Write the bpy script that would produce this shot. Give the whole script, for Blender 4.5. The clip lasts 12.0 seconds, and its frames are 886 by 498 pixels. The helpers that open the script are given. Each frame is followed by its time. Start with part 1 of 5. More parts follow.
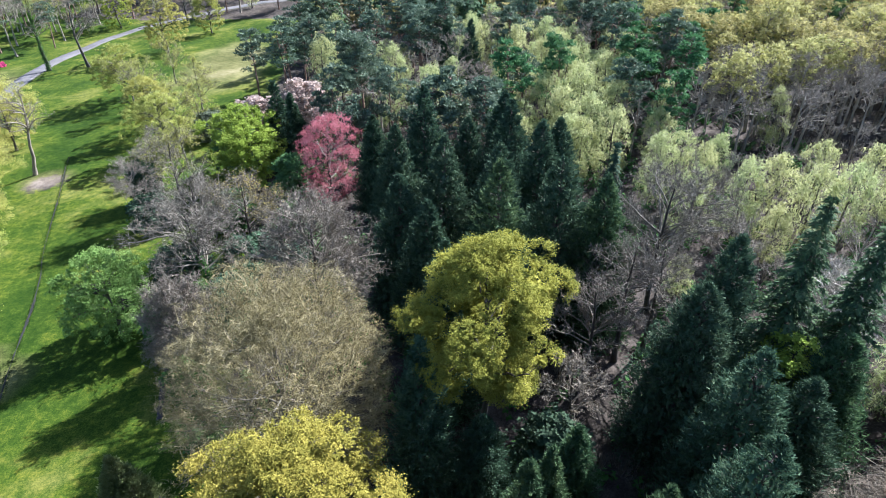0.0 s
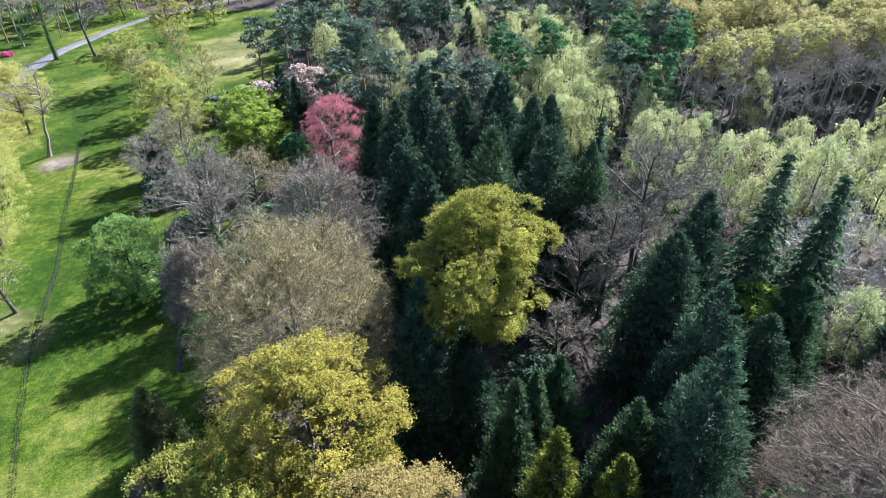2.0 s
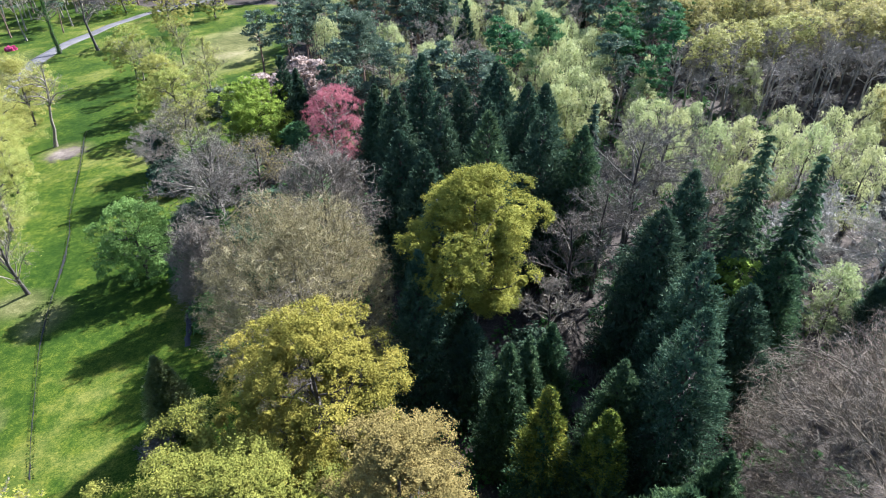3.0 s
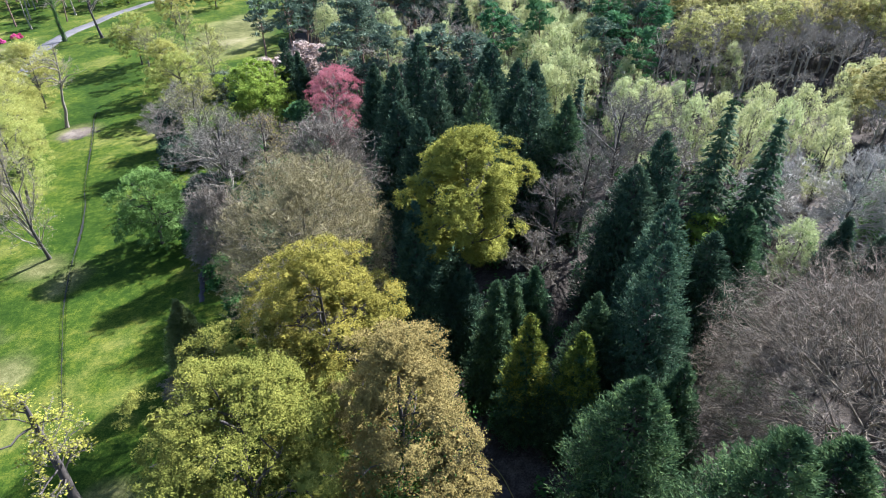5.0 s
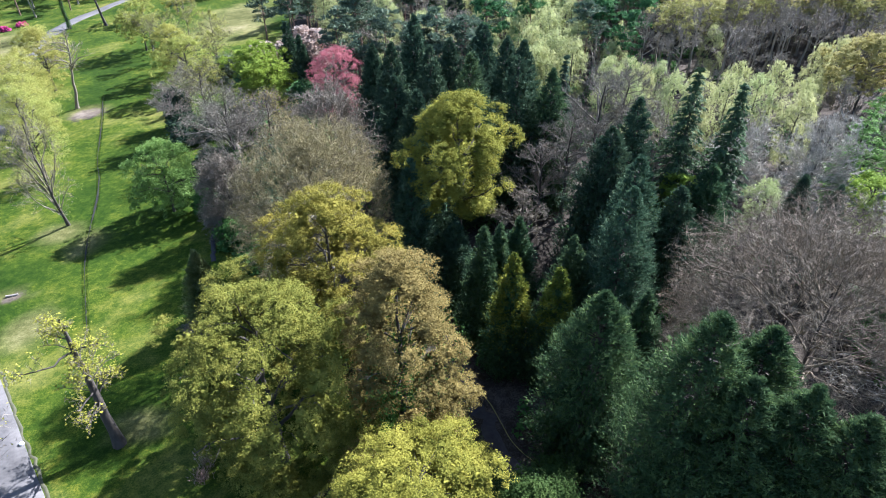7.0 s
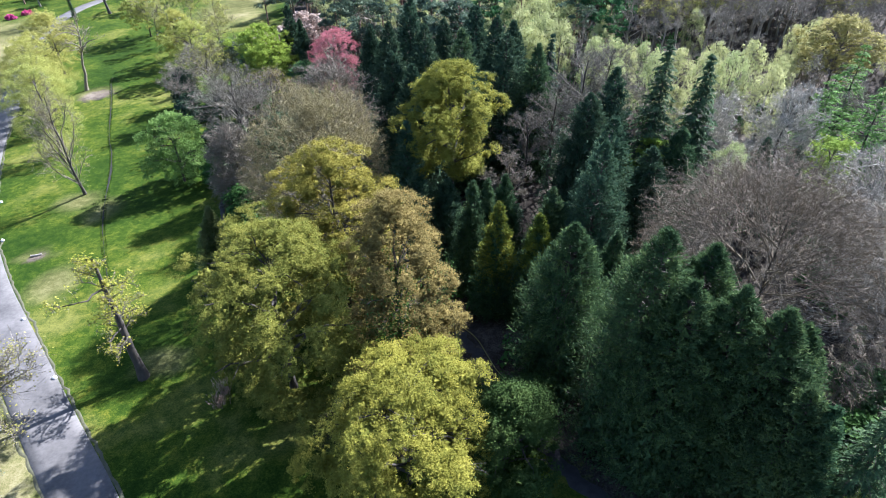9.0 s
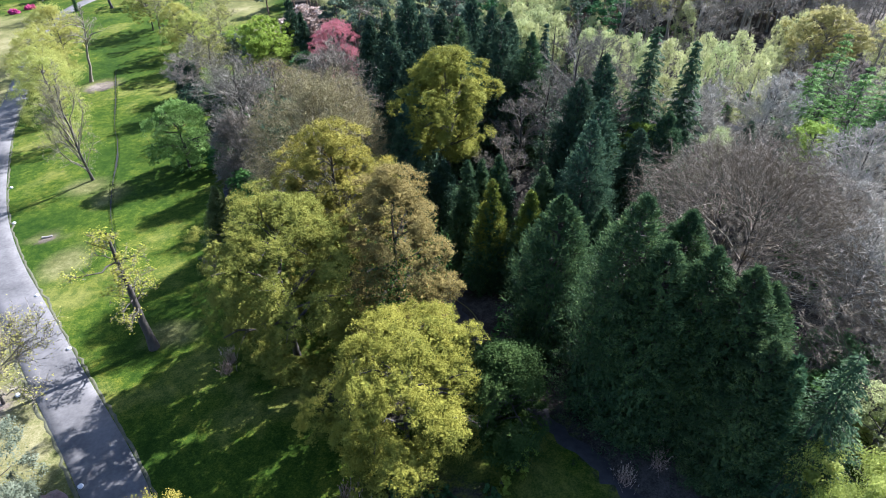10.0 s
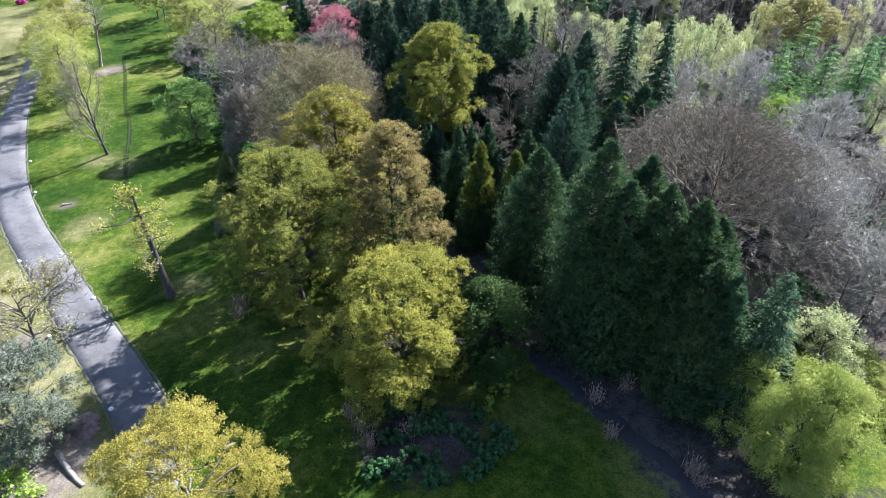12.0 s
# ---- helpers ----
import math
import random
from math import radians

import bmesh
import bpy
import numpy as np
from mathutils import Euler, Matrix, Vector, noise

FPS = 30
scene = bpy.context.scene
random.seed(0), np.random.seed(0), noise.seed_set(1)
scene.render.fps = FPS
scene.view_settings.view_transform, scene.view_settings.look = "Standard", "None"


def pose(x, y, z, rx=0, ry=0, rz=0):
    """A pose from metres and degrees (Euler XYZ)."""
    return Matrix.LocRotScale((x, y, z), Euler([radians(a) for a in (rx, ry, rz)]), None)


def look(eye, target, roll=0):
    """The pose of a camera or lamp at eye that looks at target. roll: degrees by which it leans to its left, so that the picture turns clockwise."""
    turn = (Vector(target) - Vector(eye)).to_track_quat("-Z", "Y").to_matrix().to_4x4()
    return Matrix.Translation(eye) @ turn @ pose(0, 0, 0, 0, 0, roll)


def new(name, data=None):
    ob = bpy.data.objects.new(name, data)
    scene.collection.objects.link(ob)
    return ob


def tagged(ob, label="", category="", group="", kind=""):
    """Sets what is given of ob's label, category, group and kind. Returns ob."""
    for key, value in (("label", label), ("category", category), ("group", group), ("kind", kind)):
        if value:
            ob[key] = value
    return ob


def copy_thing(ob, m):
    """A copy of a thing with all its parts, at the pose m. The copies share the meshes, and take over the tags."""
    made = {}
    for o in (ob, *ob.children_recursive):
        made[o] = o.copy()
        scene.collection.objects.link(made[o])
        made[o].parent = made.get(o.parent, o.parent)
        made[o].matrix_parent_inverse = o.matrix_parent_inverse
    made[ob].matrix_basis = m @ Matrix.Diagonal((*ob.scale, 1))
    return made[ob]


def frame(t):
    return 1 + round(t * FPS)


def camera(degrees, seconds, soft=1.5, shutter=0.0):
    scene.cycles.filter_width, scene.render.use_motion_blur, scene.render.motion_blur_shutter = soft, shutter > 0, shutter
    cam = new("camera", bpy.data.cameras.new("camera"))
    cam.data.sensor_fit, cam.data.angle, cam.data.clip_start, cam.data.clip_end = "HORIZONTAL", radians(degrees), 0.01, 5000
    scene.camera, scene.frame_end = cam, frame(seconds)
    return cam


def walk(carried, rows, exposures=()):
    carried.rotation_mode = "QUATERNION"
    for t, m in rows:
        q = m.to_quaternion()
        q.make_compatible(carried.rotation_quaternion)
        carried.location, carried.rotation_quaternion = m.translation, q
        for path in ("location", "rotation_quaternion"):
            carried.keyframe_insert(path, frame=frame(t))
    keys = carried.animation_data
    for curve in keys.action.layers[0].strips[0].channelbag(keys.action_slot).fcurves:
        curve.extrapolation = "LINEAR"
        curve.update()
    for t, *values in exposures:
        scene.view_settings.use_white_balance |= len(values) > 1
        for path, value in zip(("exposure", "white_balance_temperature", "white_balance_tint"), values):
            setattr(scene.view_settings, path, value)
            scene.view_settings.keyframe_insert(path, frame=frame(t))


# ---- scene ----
# The drone's flight: seconds, x, y, z, yaw, pitch, roll
cam = camera(71.0, 12.0, soft=1.05)
FLIGHT = [
    (0.0, 0.000, 0.000, 44.350, 0.000, -33.803, -0.066),
    (0.5, 0.025, -1.495, 44.353, -0.021, -33.899, -0.064),
    (1.0, 0.055, -3.011, 44.355, -0.050, -34.001, -0.060),
    (1.5, 0.092, -4.549, 44.357, -0.086, -34.109, -0.055),
    (2.0, 0.133, -6.111, 44.358, -0.130, -34.223, -0.049),
    (2.5, 0.180, -7.697, 44.358, -0.179, -34.340, -0.042),
    (3.0, 0.233, -9.310, 44.357, -0.234, -34.462, -0.033),
    (3.5, 0.290, -10.949, 44.356, -0.294, -34.585, -0.023),
    (4.0, 0.353, -12.614, 44.353, -0.358, -34.711, -0.012),
    (4.5, 0.420, -14.306, 44.349, -0.425, -34.837, 0.000),
    (5.0, 0.492, -16.025, 44.344, -0.495, -34.964, 0.014),
    (5.5, 0.569, -17.769, 44.338, -0.567, -35.090, 0.028),
    (6.0, 0.650, -19.539, 44.330, -0.640, -35.214, 0.044),
    (6.5, 0.735, -21.332, 44.322, -0.714, -35.336, 0.062),
    (7.0, 0.825, -23.148, 44.312, -0.787, -35.455, 0.080),
    (7.5, 0.918, -24.984, 44.300, -0.860, -35.570, 0.100),
    (8.0, 1.015, -26.838, 44.287, -0.932, -35.679, 0.121),
    (8.5, 1.116, -28.709, 44.272, -1.001, -35.784, 0.143),
    (9.0, 1.221, -30.593, 44.256, -1.068, -35.881, 0.167),
    (9.5, 1.329, -32.488, 44.238, -1.131, -35.972, 0.192),
    (10.0, 1.440, -34.391, 44.218, -1.190, -36.054, 0.218),
    (10.5, 1.555, -36.297, 44.197, -1.244, -36.127, 0.245),
    (11.0, 1.672, -38.204, 44.173, -1.293, -36.191, 0.273),
    (11.5, 1.792, -40.106, 44.148, -1.335, -36.244, 0.303),
    (12.0, 1.915, -42.000, 44.120, -1.370, -36.285, 0.334),
]
walk(cam, [(t, pose(x, y, z, 90 + pitch, 0, yaw) @ pose(0, 0, 0, 0, 0, roll)) for t, x, y, z, yaw, pitch, roll in FLIGHT],
     [(0.0, 2.02, 5350, 19), (12.0, 2.02, 5350, 19)])

# ---- world, sun and exposure ----
SUN_AZIMUTH, SUN_HEIGHT = 45.0, 37.0
world = bpy.data.worlds.new("sky")
scene.world = world
world.use_nodes = True
sky = world.node_tree.nodes.new("ShaderNodeTexSky")
sky.sky_type = "NISHITA"
sky.sun_disc = False
sky.sun_elevation, sky.sun_rotation = radians(SUN_HEIGHT), radians(SUN_AZIMUTH)
backing = world.node_tree.nodes["Background"]
backing.inputs["Strength"].default_value = 0.061
world.node_tree.links.new(sky.outputs["Color"], backing.inputs["Color"])
sun = new("sun", bpy.data.lights.new("sun", "SUN"))
sun.data.energy, sun.data.angle, sun.data.color = 5.0, radians(0.5), (1.0, 0.94, 0.84)
_a, _h = radians(SUN_AZIMUTH), radians(SUN_HEIGHT)
_to_sun = Vector((math.sin(_a) * math.cos(_h), math.cos(_a) * math.cos(_h), math.sin(_h)))
sun.matrix_world = look(_to_sun * 300, (0, 0, 0))


# ---- materials ----
def material(name):
    m = bpy.data.materials.new(name)
    m.use_nodes = True
    m.node_tree.nodes.clear()
    return m, m.node_tree


def link(tree, a, b):
    tree.links.new(a, b)


def node(tree, kind, **values):
    n = tree.nodes.new(kind)
    for key, value in values.items():
        n.inputs[key].default_value = value
    return n


def ramp(tree, stops):
    n = tree.nodes.new("ShaderNodeValToRGB")
    while len(n.color_ramp.elements) < len(stops):
        n.color_ramp.elements.new(0.5)
    for e, (at, colour) in zip(n.color_ramp.elements, stops):
        e.position, e.color = at, (*colour, 1)
    return n


def foliage(name, dark, mid, light, through_light=0.35, scale=0.5, rough=0.7):
    """Leaf surface: every leaf its own shade, broad drifts over the crown, some light passing through."""
    m, t = material(name)
    geo = t.nodes.new("ShaderNodeNewGeometry")
    co = t.nodes.new("ShaderNodeTexCoord")
    info = t.nodes.new("ShaderNodeObjectInfo")
    n1 = node(t, "ShaderNodeTexNoise", Scale=scale, Detail=3.0)
    link(t, co.outputs["Object"], n1.inputs["Vector"])
    add = t.nodes.new("ShaderNodeMath")
    add.operation = "MULTIPLY_ADD"
    add.inputs[1].default_value = 0.28
    link(t, geo.outputs["Random Per Island"], add.inputs[0])
    mr = node(t, "ShaderNodeMapRange")
    mr.inputs["From Min"].default_value, mr.inputs["From Max"].default_value = 0.3, 0.7
    mr.inputs["To Min"].default_value, mr.inputs["To Max"].default_value = 0.05, 0.65
    link(t, n1.outputs["Fac"], mr.inputs["Value"])
    link(t, mr.outputs["Result"], add.inputs[2])
    r = ramp(t, [(0.0, dark), (0.5, mid), (1.0, light)])
    link(t, add.outputs[0], r.inputs["Fac"])
    hsv = t.nodes.new("ShaderNodeHueSaturation")
    hsv.inputs["Saturation"].default_value = 0.92
    mh = node(t, "ShaderNodeMapRange")
    mh.inputs["To Min"].default_value, mh.inputs["To Max"].default_value = 0.485, 0.515
    link(t, info.outputs["Random"], mh.inputs["Value"])
    link(t, mh.outputs["Result"], hsv.inputs["Hue"])
    link(t, r.outputs["Color"], hsv.inputs["Color"])
    p = node(t, "ShaderNodeBsdfPrincipled", Roughness=rough)
    p.inputs["Specular IOR Level"].default_value = 0.06
    link(t, hsv.outputs["Color"], p.inputs["Base Color"])
    tr = t.nodes.new("ShaderNodeBsdfTranslucent")
    link(t, hsv.outputs["Color"], tr.inputs["Color"])
    mix = node(t, "ShaderNodeMixShader", Fac=through_light)
    link(t, p.outputs[0], mix.inputs[1])
    link(t, tr.outputs[0], mix.inputs[2])
    out = t.nodes.new("ShaderNodeOutputMaterial")
    link(t, mix.outputs[0], out.inputs["Surface"])
    return m


def bark(name, dark, light, scale=2.0):
    m, t = material(name)
    co = t.nodes.new("ShaderNodeTexCoord")
    stretch = t.nodes.new("ShaderNodeMapping")
    stretch.inputs["Scale"].default_value = (1, 1, 0.25)
    link(t, co.outputs["Object"], stretch.inputs["Vector"])
    n1 = node(t, "ShaderNodeTexNoise", Scale=scale, Detail=6.0, Roughness=0.7)
    link(t, stretch.outputs[0], n1.inputs["Vector"])
    geo = t.nodes.new("ShaderNodeNewGeometry")
    mix = t.nodes.new("ShaderNodeMath")
    mix.operation = "MULTIPLY_ADD"
    mix.inputs[1].default_value = 0.4
    link(t, geo.outputs["Random Per Island"], mix.inputs[0])
    sub = t.nodes.new("ShaderNodeMath")
    sub.operation = "SUBTRACT"
    sub.inputs[1].default_value = 0.2
    link(t, n1.outputs["Fac"], sub.inputs[0])
    link(t, sub.outputs[0], mix.inputs[2])
    r = ramp(t, [(0.2, dark), (0.75, light)])
    link(t, mix.outputs[0], r.inputs["Fac"])
    p = node(t, "ShaderNodeBsdfPrincipled", Roughness=0.85)
    link(t, r.outputs["Color"], p.inputs["Base Color"])
    bump = node(t, "ShaderNodeBump", Strength=0.5, Distance=0.05)
    link(t, n1.outputs["Fac"], bump.inputs["Height"])
    link(t, bump.outputs[0], p.inputs["Normal"])
    out = t.nodes.new("ShaderNodeOutputMaterial")
    link(t, p.outputs[0], out.inputs["Surface"])
    return m


M_YELLOW = foliage("yellow_spring_leaves", (0.08, 0.098, 0.009), (0.245, 0.238, 0.017), (0.37, 0.335, 0.03), 0.2)
# Paler than M_OLIVE: distant haze is put into this leaf colour.
M_HAZYOLIVE = foliage("haze_paled_olive_leaves", (0.22, 0.22, 0.06), (0.38, 0.365, 0.105), (0.52, 0.49, 0.175), 0.48)
M_SOFT = foliage("soft_yellow_green_leaves", (0.20, 0.225, 0.04), (0.37, 0.375, 0.07), (0.52, 0.505, 0.12), 0.48)
M_OLIVE = foliage("olive_spring_leaves", (0.06, 0.085, 0.010), (0.18, 0.19, 0.018), (0.30, 0.29, 0.034), 0.18)
M_BROWN = foliage("bronze_spring_leaves", (0.09, 0.08, 0.016), (0.22, 0.18, 0.038), (0.34, 0.28, 0.07), 0.18)
M_LIME = foliage("lime_leaves", (0.13, 0.20, 0.012), (0.27, 0.36, 0.025), (0.42, 0.48, 0.06), 0.4)
M_WEEP = foliage("soft_weeping_leaves", (0.14, 0.185, 0.022), (0.31, 0.34, 0.05), (0.48, 0.48, 0.10), 0.36)
M_PALE = foliage("pale_birch_leaves", (0.23, 0.275, 0.095), (0.39, 0.43, 0.165), (0.56, 0.585, 0.275), 0.45)
M_GREEN = foliage("green_leaves", (0.035, 0.095, 0.028), (0.08, 0.175, 0.05), (0.16, 0.29, 0.095), 0.35)
M_RED = foliage("red_maple_leaves", (0.20, 0.055, 0.06), (0.42, 0.135, 0.15), (0.60, 0.28, 0.28), 0.4)
M_PINK = foliage("pinkish_blossom", (0.28, 0.20, 0.14), (0.45, 0.36, 0.28), (0.62, 0.54, 0.44), 0.2)
M_BUD = foliage("brown_bud_haze", (0.12, 0.108, 0.040), (0.20, 0.178, 0.065), (0.28, 0.248, 0.09), 0.3)
M_DARK = foliage("dark_conifer_needles", (0.022, 0.048, 0.027), (0.050, 0.096, 0.050), (0.125, 0.19, 0.092), 0.2, 0.8)
M_CON = foliage("conifer_needles", (0.021, 0.050, 0.022), (0.057, 0.112, 0.044), (0.16, 0.245, 0.088), 0.24, 0.8)
M_ROW = foliage("fresh_conifer_sprays", (0.020, 0.046, 0.018), (0.057, 0.107, 0.038), (0.18, 0.265, 0.072), 0.3, 0.8)
M_LAWNGREEN = foliage("fresh_green_leaves", (0.085, 0.17, 0.03), (0.17, 0.30, 0.055), (0.28, 0.42, 0.10), 0.45)
# For one shaded tree: its shade is put into a darker green.
M_SHADEGREEN = foliage("shade_dark_green_leaves", (0.016, 0.042, 0.008), (0.042, 0.085, 0.014), (0.095, 0.15, 0.028), 0.24)
M_BLUE = foliage("bluish_conifer_needles", (0.022, 0.052, 0.028), (0.058, 0.115, 0.06), (0.16, 0.24, 0.12), 0.24, 0.8)
# Needles greyed and lightened: the far wood's haze is in their colour.
M_PINE = foliage("pine_needles", (0.046, 0.078, 0.046), (0.105, 0.155, 0.092), (0.215, 0.28, 0.18), 0.2, 0.8)
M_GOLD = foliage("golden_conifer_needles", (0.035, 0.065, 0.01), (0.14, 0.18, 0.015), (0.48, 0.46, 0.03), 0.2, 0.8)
M_LARCH = foliage("larch_needles", (0.05, 0.13, 0.02), (0.12, 0.26, 0.04), (0.24, 0.41, 0.085), 0.4)
M_LARCHDARK = foliage("fresh_pine_needles", (0.03, 0.085, 0.03), (0.07, 0.17, 0.055), (0.16, 0.30, 0.10), 0.25)
M_GREY = foliage("grey_green_leaves", (0.075, 0.10, 0.06), (0.14, 0.17, 0.105), (0.22, 0.25, 0.16), 0.3)
M_GOLDLEAF = foliage("golden_young_leaves", (0.11, 0.115, 0.010), (0.27, 0.25, 0.02), (0.40, 0.355, 0.04), 0.26)
M_IVY = foliage("ivy_leaves", (0.02, 0.06, 0.012), (0.05, 0.13, 0.02), (0.12, 0.24, 0.05), 0.2)
M_BARK = bark("brown_bark", (0.018, 0.0155, 0.0125), (0.085, 0.073, 0.058))
M_GREYBARK = bark("grey_bark", (0.085, 0.073, 0.052), (0.27, 0.236, 0.172))
M_TWIG = bark("brown_twigs", (0.070, 0.063, 0.045), (0.235, 0.21, 0.155))
# Sunlight put into the colour: lightened because the domed tree shadows this evergreen.
M_LITYEW = foliage("sunlit_olive_evergreen_sprays", (0.05, 0.085, 0.022), (0.115, 0.155, 0.045), (0.23, 0.255, 0.095), 0.3)
# Lighter than M_TWIG: the colour carries the haze over far bare trees.
M_PINKTWIG = bark("pinkish_twigs", (0.115, 0.102, 0.076), (0.33, 0.293, 0.222))
M_LICHEN = bark("lichened_twigs", (0.085, 0.069, 0.045), (0.255, 0.208, 0.137))
M_BUDTWIG = bark("budding_twigs", (0.125, 0.110, 0.050), (0.35, 0.305, 0.145))
M_SILVER = bark("silvery_twigs", (0.20, 0.185, 0.15), (0.53, 0.50, 0.41))
M_PINEBARK = bark("pine_bark", (0.06, 0.04, 0.03), (0.26, 0.16, 0.11))

# ---- terrain ----
def level(x, y):
    """Height of the ground: a slope down to the left and ahead, easing off far out, with a light swell."""
    f = np.hypot(x, y - 60)
    ease = np.where(f < 220, 1.0, 220 / np.maximum(f, 1))
    z = (0.0657 * x - 0.036 * (y - 60)) * ease - 2.16
    return z + 0.18 * np.sin(x * 0.11 + 0.4) * np.cos(y * 0.083) + 0.10 * np.sin(x * 0.31 + y * 0.23)


def lev(x, y):
    return float(level(np.float64(x), np.float64(y)))


# ---- mesh tools ----
def mesh(name, verts, faces, mat, smooth=False):
    """A mesh from arrays: faces is (n, 3) or (n, 4)."""
    me = bpy.data.meshes.new(name)
    verts = np.asarray(verts, np.float32)
    faces = np.asarray(faces, np.int32)
    k = faces.shape[1]
    me.vertices.add(len(verts))
    me.vertices.foreach_set("co", verts.ravel())
    me.loops.add(faces.size)
    me.loops.foreach_set("vertex_index", faces.ravel())
    me.polygons.add(len(faces))
    me.polygons.foreach_set("loop_start", np.arange(0, faces.size, k, dtype=np.int32))
    if smooth:
        me.polygons.foreach_set("use_smooth", np.ones(len(faces), bool))
    me.update(calc_edges=True)
    me.materials.append(mat)
    return me


def part_of(name, me, parent, label=""):
    ob = new(name, me)
    ob.parent = parent
    return tagged(ob, label=label)


def thing(name, x, y, label, category, group="", turn=0.0, sink=0.0):
    ob = new(name)
    ob.empty_display_size = 0.5
    ob.matrix_basis = pose(x, y, lev(x, y) - sink, 0, 0, turn)
    return tagged(ob, label, category, group)


def unit(v):
    return v / np.maximum(np.linalg.norm(v, axis=-1, keepdims=True), 1e-9)


def sphere_dirs(rng, n):
    return unit(rng.normal(size=(n, 3)))


def leaves(rng, centres, normals, size, aspect=1.0, along=None):
    """Small pointed leaf faces at the centres, facing roughly along normals."""
    n = len(centres)
    nrm = unit(normals + 0.38 * rng.normal(size=(n, 3)))
    ref = rng.normal(size=(n, 3)) if along is None else along
    u = unit(np.cross(nrm, ref))
    v = np.cross(u, nrm)
    s = (size * rng.uniform(0.65, 1.35, n))[:, None] * 0.62
    c = centres
    verts = np.stack([c + v * s, c + (u * aspect - v * 0.6) * s * 0.9, c - (u * aspect + v * 0.6) * s * 0.9], 1).reshape(-1, 3)
    return verts, np.arange(3 * n).reshape(-1, 3)


def slivers(rng, centres, normals, size, aspect, along):
    """Slim three-cornered needle sprays that point along the given way."""
    n = len(centres)
    v = unit(along)
    u = unit(np.cross(unit(normals + 0.7 * rng.normal(size=(n, 3))), v))
    s = (size * rng.uniform(0.65, 1.4, n))[:, None]
    c = centres - v * s * 0.4
    verts = np.stack([c + u * s * aspect * 0.5, c - u * s * aspect * 0.5, c + v * s], 1).reshape(-1, 3)
    return verts, np.arange(3 * n).reshape(-1, 3)


def tubes(paths, radii, sides):
    """Tapered tubes along paths (n, k, 3) with radii (n, k)."""
    n, k, _ = paths.shape
    d = unit(np.gradient(paths, axis=1))
    ref = np.where(np.abs(d[..., 2:3]) > 0.9, np.array([1.0, 0, 0]), np.array([0, 0, 1.0]))
    u = unit(np.cross(d, ref))
    v = np.cross(d, u)
    a = np.arange(sides) * 2 * math.pi / sides
    ring = paths[:, :, None] + radii[:, :, None, None] * (u[:, :, None] * np.cos(a)[None, None, :, None] + v[:, :, None] * np.sin(a)[None, None, :, None])
    verts = ring.reshape(-1, 3)
    i = np.arange(n)[:, None, None] * k * sides
    j = np.arange(k - 1)[None, :, None] * sides
    s = np.arange(sides)[None, None, :]
    s2 = (s + 1) % sides
    q = np.stack([i + j + s, i + j + s2, i + j + sides + s2, i + j + sides + s], -1).reshape(-1, 4)
    return verts, q


def joined(pieces):
    vs, fs, o = [], [], 0
    for v, f in pieces:
        vs.append(v)
        fs.append(f + o)
        o += len(v)
    return np.concatenate(vs), np.concatenate(fs)


def bent(rng, a, b, k, sag, wobble):
    """Curved paths from points a to points b (n, 3): lifted or sagging in the middle, with some wobble."""
    t = np.linspace(0, 1, k)[None, :, None]
    p = a[:, None] * (1 - t) + b[:, None] * t
    ln = np.linalg.norm(b - a, axis=1)[:, None, None]
    w = np.sin(t * math.pi)
    p = p + w * ln * np.array([0, 0, 1.0]) * sag
    n = len(a)
    p = p + w * ln * wobble * rng.normal(size=(n, 1, 3)) + np.minimum(w, 0.6) * ln * wobble * 0.5 * rng.normal(size=(n, k, 3))
    return p


def pick(rng, paths, count, lo, hi):
    """Points on paths: (n * count, 3), the path's direction there, and the fraction along."""
    n, k, _ = paths.shape
    t = rng.uniform(lo, hi, (n, count))
    f = t * (k - 1)
    i = np.minimum(f.astype(int), k - 2)
    r = (f - i)[..., None]
    rows = np.arange(n)[:, None]
    p = paths[rows, i] * (1 - r) + paths[rows, i + 1] * r
    d = unit(paths[rows, i + 1] - paths[rows, i])
    return p.reshape(-1, 3), d.reshape(-1, 3), t.reshape(-1)


def lumpy(rng, d, amount):
    """A factor for each direction, so that the crown's outline is uneven."""
    w = sphere_dirs(rng, 9)
    s = rng.uniform(1.5, 4.5, 9)
    ph = rng.uniform(0, 6.28, 9)
    f = np.zeros(len(d))
    for i in range(9):
        f += np.sin((d @ w[i]) * s[i] * 2 + ph[i])
    return 1 + amount * f / 3.0


